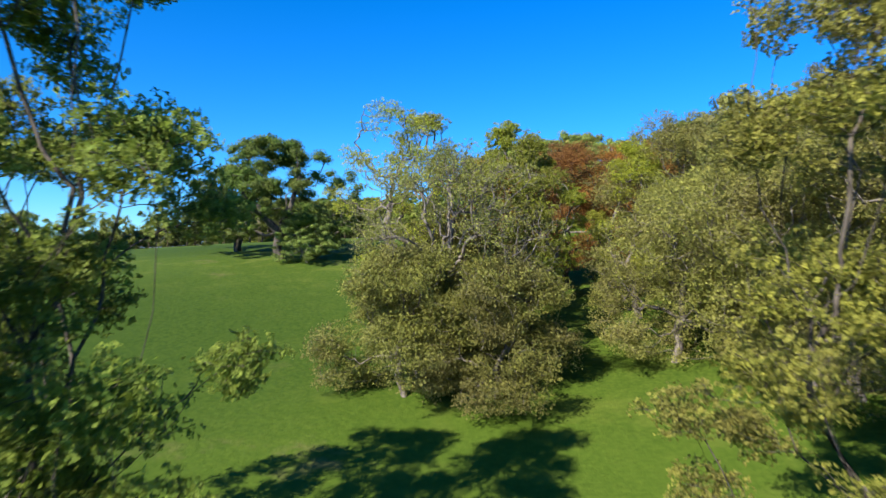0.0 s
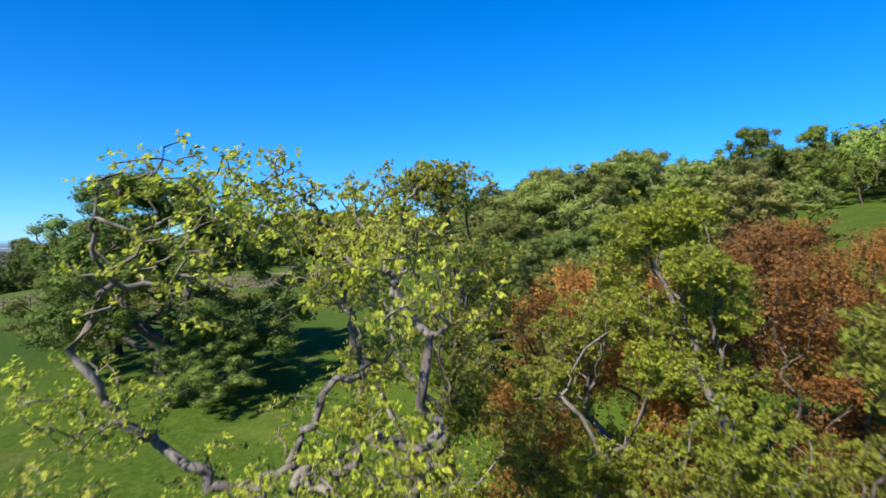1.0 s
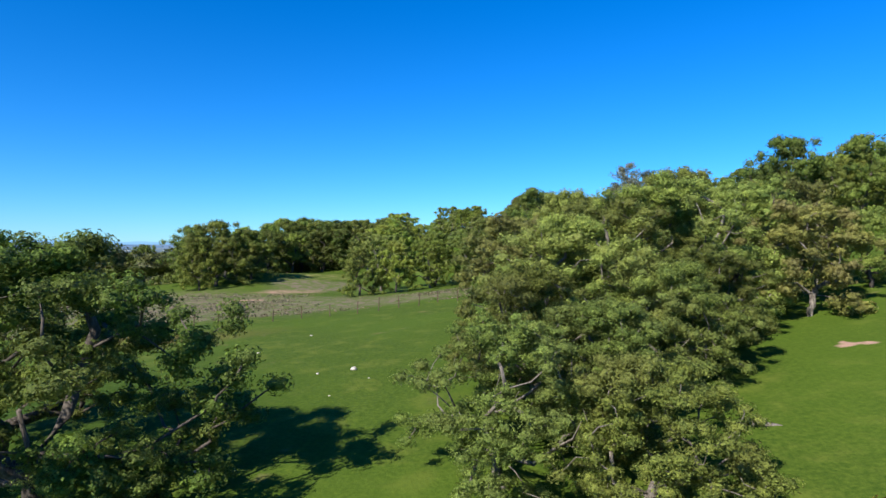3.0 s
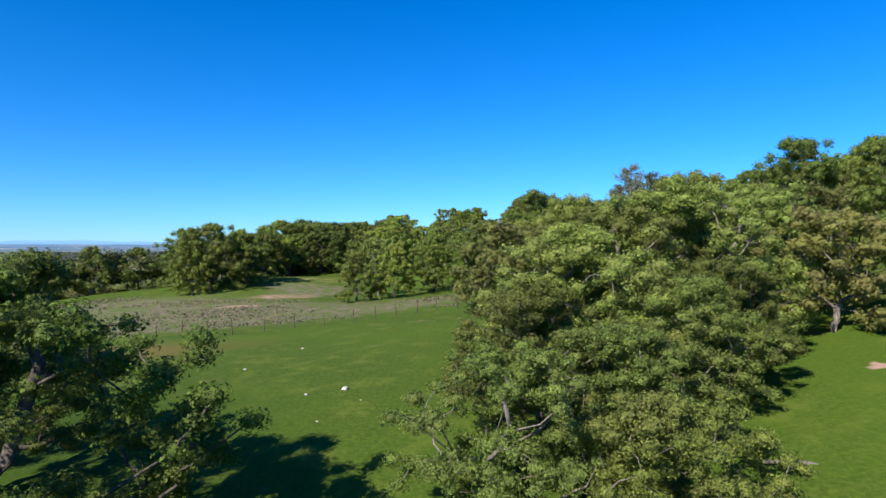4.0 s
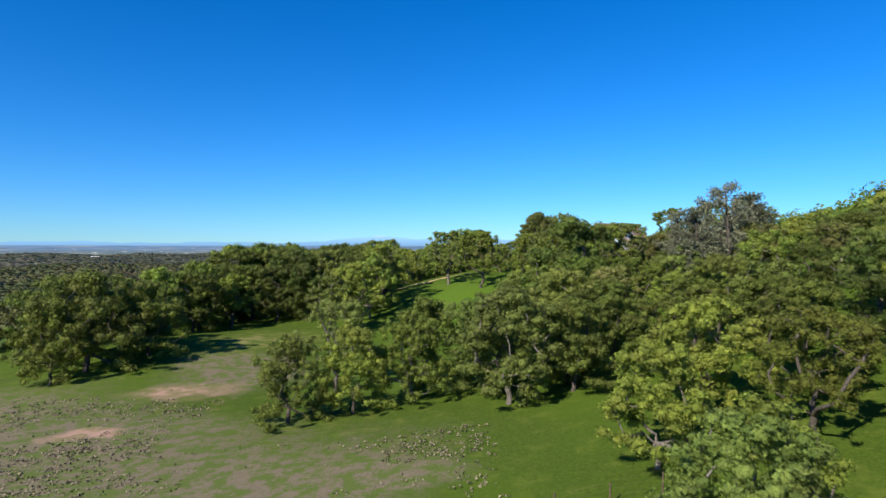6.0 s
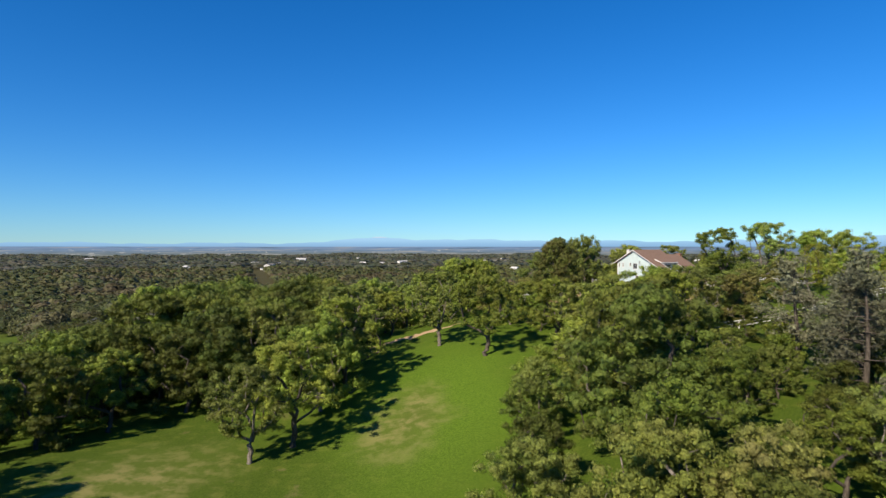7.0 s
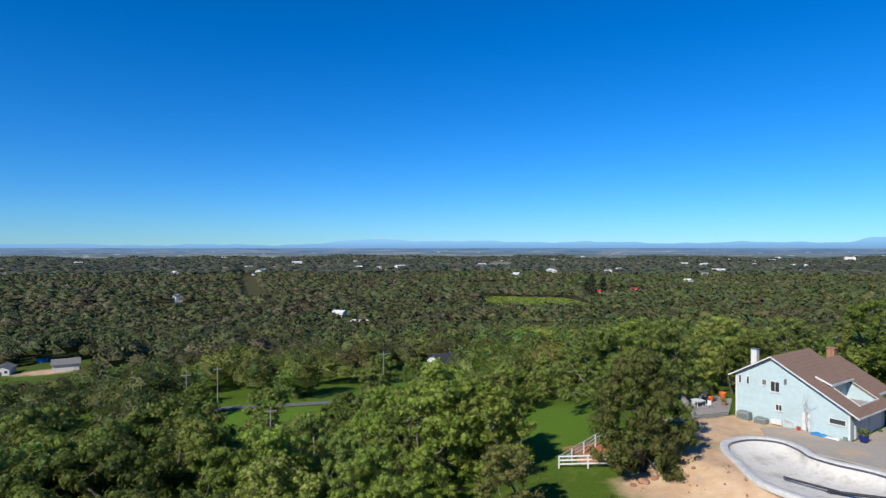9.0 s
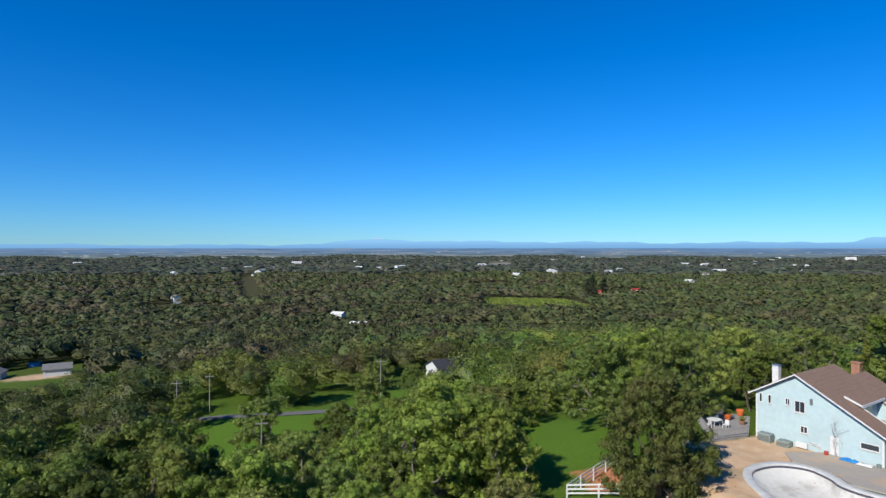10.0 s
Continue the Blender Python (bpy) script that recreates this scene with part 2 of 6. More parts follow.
    col = n.mix(n.ramp(far, 1700, 2300), col, fields)
    tall = n.node("TexNoise", {"Vector": p, "Scale": 2.2, "Detail": 6.0, "Roughness": 0.7}).outputs[0]
    return n.surface(col, 0.95, n.bump(tall, 0.5, 0.12), spec=0.1)


GROUND = ground_material()



def plain_material(name, color, rough=0.7, vary=0.15, scale=3.0, bump=0.15, metal=0.0, spec=0.3):
    n = Nodes(name)
    c = n.coord()
    g = n.noise(scale, 5.0, 0.6, c)
    w = n.noise(scale * 0.15, 3.0, 0.5, c)
    col = n.mix(n.ramp(g, 0.3, 0.7), tuple(v * (1 - vary) for v in color), tuple(min(1.0, v * (1 + vary)) for v in color))
    col = n.mix(n.ramp(w, 0.5, 0.7, 0.0, 0.35), col, tuple(v * 0.75 for v in color))
    return n.surface(col, rough, n.bump(g, bump, 0.02), metal, spec)


MAT = {
    "wall": plain_material("painted_siding_pale_blue", (0.375, 0.465, 0.470), 0.75, 0.05, 2.0, 0.1),
    "trim": plain_material("white_painted_wood", (0.547, 0.540, 0.518), 0.6, 0.06, 4.0, 0.1),
    "roof": plain_material("brown_shingle", (0.190, 0.122, 0.088), 0.9, 0.14, 6.0, 0.5),
    "brick": plain_material("chimney_brick", (0.274, 0.137, 0.086), 0.9, 0.25, 7.0, 0.5),
    "concrete": plain_material("concrete", (0.302, 0.266, 0.230), 0.9, 0.12, 1.2, 0.3),
    "plaster": plain_material("pool_plaster", (0.475, 0.454, 0.418), 0.85, 0.12, 0.7, 0.2),
    "coping": plain_material("pool_coping", (0.432, 0.425, 0.410), 0.8, 0.1, 2.0, 0.2),
    "tile": plain_material("pool_tile", (0.065, 0.061, 0.079), 0.4, 0.2, 8.0, 0.2),
    "post": plain_material("weathered_post", (0.086, 0.061, 0.040), 0.9, 0.3, 8.0, 0.4),
    "metal": plain_material("galvanised_metal", (0.324, 0.331, 0.331), 0.45, 0.1, 5.0, 0.1, 0.8),
    "grey_roof": plain_material("grey_shingle", (0.144, 0.140, 0.137), 0.85, 0.15, 3.0, 0.3),
    "dark_roof": plain_material("dark_shingle", (0.032, 0.032, 0.036), 0.8, 0.2, 3.0, 0.3),
    "rock": plain_material("pale_rock", (0.403, 0.374, 0.324), 0.9, 0.2, 4.0, 0.6),
    "red_rock": plain_material("red_brown_rock", (0.259, 0.137, 0.086), 0.9, 0.25, 3.0, 0.6),
    "orange": plain_material("orange_plastic", (0.504, 0.122, 0.036), 0.5, 0.1),
    "blue": plain_material("blue_tarp", (0.022, 0.187, 0.468), 0.5, 0.12, 2.0, 0.3),
    "navy": plain_material("navy_glaze", (0.014, 0.022, 0.115), 0.3, 0.1),
    "red": plain_material("red_paint", (0.360, 0.043, 0.029), 0.5, 0.1),
    "deck": plain_material("grey_deck_boards", (0.238, 0.223, 0.209), 0.85, 0.15, 5.0, 0.3),
    "unit": plain_material("green_grey_casing", (0.180, 0.216, 0.194), 0.6, 0.1),
    "magenta": plain_material("magenta_flowers", (0.302, 0.022, 0.144), 0.7, 0.2),
    "asphalt": plain_material("pale_asphalt", (0.115, 0.112, 0.108), 0.95, 0.15, 2.0, 0.3),
}
n = Nodes("stained_pool_plaster")
c = n.coord()
spot = n.ramp(n.noise(0.55, 6.0, 0.65, c), 0.48, 0.66, 0.0, 0.7)
col = n.mix(n.noise(2.5, 4.0, 0.6, c), (0.403, 0.382, 0.346), (0.547, 0.533, 0.497))
col = n.mix(spot, col, (0.302, 0.277, 0.238))
col = n.mix(n.ramp(n.noise(1.6, 5.0, 0.7, c), 0.62, 0.72, 0.0, 0.8), col, (0.180, 0.155, 0.126))
MAT["plaster"] = n.surface(col, 0.85, n.bump(n.noise(6.0, 4.0, 0.6, c), 0.2, 0.02))
n = Nodes("dusty_concrete")
c = n.pos()
col = n.mix(n.noise(0.9, 5.0, 0.65, c), (0.245, 0.216, 0.187), (0.346, 0.310, 0.266))
col = n.mix(n.ramp(n.noise(0.35, 5.0, 0.6, c), 0.52, 0.68, 0.0, 0.7), col, (0.403, 0.295, 0.194))
MAT["concrete"] = n.surface(col, 0.9, n.bump(n.noise(7.0, 4.0, 0.6, c), 0.3, 0.02))
n = Nodes("window_glass")
MAT["glass"] = n.surface((0.030, 0.035, 0.040), 0.08, None, 0.0, 0.6)


# ---- mesh helpers ----
def mesh_from(name, verts, quads, material, smooth=False):
    """A mesh from an array of places and an array of four-cornered faces (a repeated last corner gives a triangle)."""
    verts, quads = np.asarray(verts, dtype=np.float32), np.asarray(quads, dtype=np.int32)
    me = bpy.data.meshes.new(name)
    me.vertices.add(len(verts))
    me.vertices.foreach_set("co", verts.ravel())
    me.loops.add(quads.size)
    me.loops.foreach_set("vertex_index", quads.ravel())
    me.polygons.add(len(quads))
    k = quads.shape[1]
    me.polygons.foreach_set("loop_start", np.arange(0, quads.size, k, dtype=np.int32))
    me.polygons.foreach_set("loop_total", np.full(len(quads), k, dtype=np.int32))
    if smooth:
        me.polygons.foreach_set("use_smooth", np.ones(len(quads), dtype=bool))
    me.update(calc_edges=True)
    me.materials.append(material)
    return me


def part(name, bm, material, parent=None, label="", smooth=False):
    """Link a bmesh as one mesh object, under a thing or a part."""
    me = bpy.data.meshes.new(name)
    bmesh.ops.recalc_face_normals(bm, faces=bm.faces[:])
    bm.to_mesh(me)
    bm.free()
    me.materials.append(material)
    if smooth:
        for f in me.polygons:
            f.use_smooth = True
    ob = new(name, me)
    ob.parent = parent
    if label:
        tagged(ob, label)
    return ob


def thing(name, at, turn, label, category, group="", kind=""):
    """An Empty at a thing's base."""
    ob = new(name)
    ob.matrix_basis = pose(at[0], at[1], at[2], 0, 0, turn)
    return tagged(ob, label, category, group, kind)


def add_box(bm, lo, hi, m=None):
    v = [bm.verts.new(Vector((x, y, z)) if m is None else m @ Vector((x, y, z))) for z in (lo[2], hi[2]) for x, y in ((lo[0], lo[1]), (hi[0], lo[1]), (hi[0], hi[1]), (lo[0], hi[1]))]
    for f in ((3, 2, 1, 0), (4, 5, 6, 7), (0, 1, 5, 4), (1, 2, 6, 5), (2, 3, 7, 6), (3, 0, 4, 7)):
        bm.faces.new([v[i] for i in f])
    return v


def box(lo, hi, bevel=0.0):
    bm = bmesh.new()
    add_box(bm, lo, hi)
    if bevel:
        bmesh.ops.bevel(bm, geom=bm.edges[:], offset=bevel, segments=1, affect="EDGES", profile=0.5)
    return bm


def prism(outline, depth):
    """A closed outline of (x, z), pushed along y from 0 to depth."""
    bm = bmesh.new()
    a = [bm.verts.new((x, 0, z)) for x, z in outline]
    b = [bm.verts.new((x, depth, z)) for x, z in outline]
    bm.faces.new(a)
    bm.faces.new(b[::-1])
    for i in range(len(a)):
        j = (i + 1) % len(a)
        bm.faces.new((a[i], b[i], b[j], a[j]))
    return bm


def slab(outline, z0, z1):
    """A closed outline of (x, y), raised from z0 to z1."""
    bm = bmesh.new()
    a = [bm.verts.new((x, y, z0)) for x, y in outline]
    b = [bm.verts.new((x, y, z1)) for x, y in outline]
    bm.faces.new(a[::-1])
    bm.faces.new(b)
    for i in range(len(a)):
        j = (i + 1) % len(a)
        bm.faces.new((a[i], a[j], b[j], b[i]))
    return bm


def rod(points, radii, sides=8):
    """A round bar along a line of places."""
    v, q = tube([(np.array(points, float), radii, sides)])
    bm = bmesh.new()
    vs = [bm.verts.new(p) for p in v]
    for f in q:
        bm.faces.new([vs[i] for i in f])
    for ring in (vs[:sides][::-1], vs[-sides:]):
        bm.faces.new(ring)
    return bm


def tube(lines):
    """Tapering round tubes along lines: (places, radii, sides)."""
    verts, quads, base = [], [], 0
    for pts, radii, sides in lines:
        pts = np.asarray(pts, float)
        d = np.gradient(pts, axis=0)
        d /= np.linalg.norm(d, axis=1, keepdims=True) + 1e-9
        ref = np.where(np.abs(d[:, 2:3]) < 0.9, np.array([[0, 0, 1.0]]), np.array([[1.0, 0, 0]]))
        a = np.cross(d, ref)
        a /= np.linalg.norm(a, axis=1, keepdims=True) + 1e-9
        b = np.cross(d, a)
        ang = np.arange(sides) * 2 * math.pi / sides
        r = np.asarray(radii, float)[:, None, None]
        ring = pts[:, None, :] + r * (a[:, None, :] * np.cos(ang)[None, :, None] + b[:, None, :] * np.sin(ang)[None, :, None])
        verts.append(ring.reshape(-1, 3))
        k = len(pts)
        i, j = np.meshgrid(np.arange(k - 1), np.arange(sides), indexing="ij")
        jn = (j + 1) % sides
        quads.append(np.stack([i * sides + j, i * sides + jn, (i + 1) * sides + jn, (i + 1) * sides + j], -1).reshape(-1, 4) + base)
        base += k * sides
    return np.concatenate(verts), np.concatenate(quads)


# ---- the lie of the land ----
HILLS = [(0, -40, 45, -7.21), (60, 0, 55, 32.11), (-60, 20, 60, 13.1), (0, 40, 35, -0.66), (48, 70, 40, 1.42), (-20, 80, 40, 6.41), (25, 100, 32, 3.73), (70, 130, 45, 21.64), (-50, 140, 50, 16.06), (2, 135, 28, -3.01), (5, 172, 30, 8.37), (45, 205, 40, 14.7), (95, 230, 60, 16.27), (-90, 230, 80, 15.58), (10, 260, 60, 8.09), (60, 320, 70, 10.72), (-60, 330, 80, 3.92), (-160, 400, 90, 15.61), (20, 430, 90, 11.8), (200, 120, 90, 45.23), (-30, -120, 90, 28.03), (-150, 90, 90, 12.32)]
KNOLLS = [(-33, 129, 11, 2.2), (1660, 2541, 160, 9), (5, 3, 20, -2.56), (30, -5, 30, -6.46), (45, 168, 22, -5.22), (36, 118, 20, 2.55), (-25, 38, 25, 1.99), (110, 50, 50, 8.18), (220, 430, 100, 12.7), (-8, 50, 22, -0.2)]


def lie(x, y):
    """Height of the land, for arrays or single numbers."""
    x, y = np.asarray(x, float), np.asarray(y, float)
    z = np.full(np.broadcast(x, y).shape, -38.0)
    for a, b, s, h in HILLS + KNOLLS:
        z = z + h * np.exp(-((x - a) ** 2 + (y - b) ** 2) / (2 * s * s))
    # level yard round the house
    d = np.sqrt(((x - 43) / np.where(x < 43, 15.5, 19)) ** 2 + ((y - 199) / 18.5) ** 2)
    w = np.clip((1.24 - d) / 0.25, 0, 1)
    w = w * w * (3 - 2 * w)
    z = z * (1 - w) + 12.35 * w
    # rolling ground far out
    far = np.clip((np.abs(y - 100) - 350) / 500, 0, 1) + np.clip((np.abs(x) - 300) / 500, 0, 1)
    return z + np.clip(far, 0, 1) * (5 * np.sin(x / 210 + 1.3) * np.sin(y / 260) + 3 * np.sin(x / 90 + y / 130))


def h(x, y):
    return float(lie(x, y))


def graded(lo, hi, step, far_lo, far_hi):
    """Grid lines: even between lo and hi, wider and wider beyond."""
    mid = list(np.arange(lo, hi + 0.01, step))
    out, s, v = [], step, hi
    while v < far_hi:
        s *= 1.16
        v += s
        out.append(min(v, far_hi))
    back_out, s, v = [], step, lo
    while v > far_lo:
        s *= 1.16
        v -= s
        back_out.append(max(v, far_lo))
    return np.array(back_out[::-1] + mid + out)


POOL = [(31.8, 191.0), (32.0, 193.8), (33.3, 196.5), (36.0, 197.8), (38.3, 197.0), (38.9, 194.8), (38.8, 193.0), (39.8, 191.0), (41.9, 188.7), (42.6, 186.0), (41.0, 183.4), (38.2, 181.6), (35.6, 181.6), (33.0, 183.8), (31.6, 186.4), (31.4, 188.8)]


def rounded(points, n=6):
    """A smooth closed line through points (Catmull-Rom)."""
    p, out = [Vector((*q, 0)) for q in points], []
    k = len(p)
    for i in range(k):
        a, b, c, d = p[i - 1], p[i], p[(i + 1) % k], p[(i + 2) % k]
        for j in range(n):
            t = j / n
            q = 0.5 * (2 * b + (c - a) * t + (2 * a - 5 * b + 4 * c - d) * t * t + (3 * b - a - 3 * c + d) * t ** 3)
            out.append((q.x, q.y))
    return out


POOL_LINE = rounded(POOL)


def inside(poly, x, y):
    """Which of the places lie in a polygon."""
    x, y = np.asarray(x, float), np.asarray(y, float)
    hit = np.zeros(np.broadcast(x, y).shape, bool)
    for (ax, ay), (bx, by) in zip(poly, poly[1:] + poly[:1]):
        cross = (ay > y) != (by > y)
        hit ^= cross & (x < (bx - ax) * (y - ay) / (by - ay + 1e-12) + ax)
    return hit


gx, gy = graded(-96, 96, 2.4, -4900, 4900), graded(-45, 320, 2.4, -2500, 4900)
gx = np.unique(np.concatenate([gx, np.arange(28.0, 46.0, 0.6)]))
gy = np.unique(np.concatenate([gy, np.arange(175.0, 201.0, 0.6)]))
X, Y = np.meshgrid(gx, gy)
Z = lie(X, Y) + 0.10 * np.sin(X * 1.1 + 2 * np.sin(Y * 0.3)) * np.sin(Y * 0.9) * (np.abs(X) < 100)
dip = inside(POOL_LINE, X, Y)
Z[(np.hypot(X - 37, Y - 190) < 13)] -= 0.05
Z[dip] -= 2.2
W = len(gx)
i, j = np.meshgrid(np.arange(len(gy) - 1), np.arange(W - 1), indexing="ij")
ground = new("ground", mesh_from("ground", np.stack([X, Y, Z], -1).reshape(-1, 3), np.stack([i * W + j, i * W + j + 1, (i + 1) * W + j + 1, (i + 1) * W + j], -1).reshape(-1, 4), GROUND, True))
tagged(ground, "rolling green spring meadow with dry and bare patches", "ground", kind="structure")


# ---- far backdrop: the plain and the mountains beyond it ----
def backdrop():
    n = Nodes("distance_haze")
    p = n.node("SeparateXYZ", {0: n.pos()}).outputs
    z = p[2]
    streak = n.noise(1.0, 5.0, 0.6, n.node("Mapping", {"Vector": n.pos(), "Scale": (0.0035, 0.0035, 0.13)}).outputs[0])
    # aerial haze is painted in: bluer and paler with height, on a glowing sheet
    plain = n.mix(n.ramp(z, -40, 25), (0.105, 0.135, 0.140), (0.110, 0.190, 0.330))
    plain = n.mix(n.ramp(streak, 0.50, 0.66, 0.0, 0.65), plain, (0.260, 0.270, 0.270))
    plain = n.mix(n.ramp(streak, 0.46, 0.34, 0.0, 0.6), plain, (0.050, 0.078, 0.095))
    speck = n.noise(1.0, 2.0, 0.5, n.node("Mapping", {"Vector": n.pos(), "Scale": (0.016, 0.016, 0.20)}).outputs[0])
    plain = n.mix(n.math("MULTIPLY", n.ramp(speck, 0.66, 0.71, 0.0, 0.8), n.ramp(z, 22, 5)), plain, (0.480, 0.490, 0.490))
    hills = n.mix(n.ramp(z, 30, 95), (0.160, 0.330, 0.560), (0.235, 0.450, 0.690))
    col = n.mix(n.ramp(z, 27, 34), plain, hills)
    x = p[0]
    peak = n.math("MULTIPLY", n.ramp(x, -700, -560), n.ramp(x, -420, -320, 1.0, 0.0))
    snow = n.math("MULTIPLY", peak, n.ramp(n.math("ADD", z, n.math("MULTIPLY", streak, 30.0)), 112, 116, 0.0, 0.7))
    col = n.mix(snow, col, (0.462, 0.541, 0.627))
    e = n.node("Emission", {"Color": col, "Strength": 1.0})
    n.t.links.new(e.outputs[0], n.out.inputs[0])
    k = 400
    a = np.radians(np.linspace(-75, 75, k))
    r = 4700.0
    px, py = r * np.sin(a), r * np.cos(a)
    ridge = 82 + 6 * np.sin(a * 9 + 1) + 5 * np.sin(a * 31) + 3.0 * np.sin(a * 83 + 2) + 2.0 * np.sin(a * 171)
    ridge += 26 * np.exp(-((px + 480) / 330) ** 2) + 10 * np.exp(-((px + 510) / 70) ** 2) - 30 * np.clip(-px / 3000, 0, 1)
    mesa = np.clip((px - 2610) / 60, 0, 1) * 22
    top = ridge - 6 + mesa
    v = np.concatenate([np.stack([px, py, np.full(k, -60.0)], -1), np.stack([px, py, top], -1)])
    q = np.array([(i, i + 1, k + i + 1, k + i) for i in range(k - 1)])
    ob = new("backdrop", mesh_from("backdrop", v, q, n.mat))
    tagged(ob, "hazy blue plain and mountains on the horizon", "backdrop", kind="structure")


backdrop()


# ---- trees ----
def skeleton(rng, targets, trunk, bias):
    """Join the trunk and all target places into one branching tree: each place springs from the node that costs least in reach and in length from the foot."""
    nodes = np.concatenate([trunk, targets])
    n, k = len(nodes), len(trunk)
    parent = np.full(n, -1)
    parent[1:k] = np.arange(k - 1)
    run = np.zeros(n)
    run[:k] = np.concatenate([[0], np.cumsum(np.linalg.norm(np.diff(trunk, axis=0), axis=1))])
    best = np.full(n, np.inf)
    first = k - 2
    for j in range(first, k):
        c = np.linalg.norm(nodes - nodes[j], axis=1) + bias * run[j]
        better = c < best
        best[better], parent_k = c[better], np.where(better)[0]
        parent[parent_k[parent_k >= k]] = j
    best[:k] = np.inf
    left = n - k
    done = np.zeros(n, bool)
    done[:k] = True
    order = list(range(k))
    for _ in range(left):
        j = int(np.argmin(best))
        done[j] = True
        best[j] = np.inf
        order.append(j)
        run[j] = run[parent[j]] + np.linalg.norm(nodes[j] - nodes[parent[j]])
        c = np.linalg.norm(nodes - nodes[j], axis=1) + bias * run[j]
        better = (c < best) & ~done
        best[better] = c[better]
        parent[better] = j
    return nodes, parent, order


def limbs(rng, nodes, parent, order, foot, thin, bend):
    """Tapering tubes along the branches of a skeleton; each node's girth follows from what it bears."""
    n = len(nodes)
    area = np.zeros(n)
    kids = [[] for _ in range(n)]
    for j in order[::-1]:
        if not kids[j]:
            area[j] = 1.0
        if parent[j] >= 0:
            kids[parent[j]].append(j)
            area[parent[j]] += area[j]
    rad = foot * (area / area[0]) ** 0.54
    lines, starts = [], [(0, None)]
    while starts:
        j, base = starts.pop()
        chain = [] if base is None else [base]
        while True:
            chain.append(j)
            if not kids[j]:
                break
            main = max(kids[j], key=lambda q: area[q])
            starts += [(q, j) for q in kids[j] if q != main]
            j = main
        r = rad[chain].copy()
        if base is not None:
            r[0] = min(r[0], r[1] * 1.25)
        if r.max() < thin:
            continue
        pts = nodes[chain]
        fine, fr = [pts[0]], [r[0]]
        for a, b, ra, rb in zip(pts, pts[1:], r, r[1:]):
            L = np.linalg.norm(b - a)
            fine += [0.5 * (a + b) + rng.normal(0, bend, 3) * L, b]
            fr += [0.5 * (ra + rb), rb]
        lines.append((np.array(fine), np.maximum(np.array(fr), 0.006), 9 if r.max() > 0.12 else 6 if r.max() > 0.05 else 4 if r.max() > 0.02 else 3))
    return lines, area


def leaves(rng, where, radius, count, size, flat=0.7, outward=0.0, shell=0.5):
    """Folded leaf sprays round the given places: places and faces. outward: how far they face away from their place."""
    where = np.repeat(where, count, axis=0)
    m = len(where)
    off = rng.normal(0, 1, (m, 3))
    off /= np.linalg.norm(off, axis=1, keepdims=True)
    face = off.copy()
    off *= (rng.uniform(0, 1, (m, 1)) ** shell) * radius
    off[:, 2] *= flat
    p = where + off
    nrm = rng.normal(0, 1, (m, 3)) * (1 - 0.68 * outward) + np.array([0, 0, 0.7]) * (1 - outward) + face * outward * 1.4
    nrm /= np.linalg.norm(nrm, axis=1, keepdims=True)
    t = np.cross(nrm, rng.normal(0, 1, (m, 3)))
    t /= np.linalg.norm(t, axis=1, keepdims=True) + 1e-9
    b = np.cross(nrm, t)
    s = size * rng.uniform(0.6, 1.35, (m, 1))
    fold = nrm * s * 0.18
    v = np.stack([p - t * s * 0.5, p + b * s * 0.36 + fold, p + t * s * 0.55, p - b * s * 0.36 + fold], 1)
    q = np.arange(m * 4).reshape(m, 4)
    return v.reshape(-1, 3), q


BALL = [(math.sin(b) * math.cos(a), math.sin(b) * math.sin(a), math.cos(b)) for b in np.linspace(0.3, 2.8, 4) for a in np.arange(6) * 2 * math.pi / 6]
BALL_FACES = [(r * 6 + i, (r + 1) * 6 + i, (r + 1) * 6 + (i + 1) % 6, r * 6 + (i + 1) % 6) for r in range(3) for i in range(6)]


def cores(rng, where, radius):
    """The dense inside of each lobe of foliage: an uneven lump."""
    ball, faces = np.array(BALL), np.array(BALL_FACES)
    m = len(where)
    v = ball[None] * rng.uniform(0.7, 1.15, (m, len(ball), 1)) * radius * np.array([1, 1, 0.72]) + where[:, None, :]
    q = faces[None] + (np.arange(m) * len(ball))[:, None, None]
    return v.reshape(-1, 3), q.reshape(-1, 4)


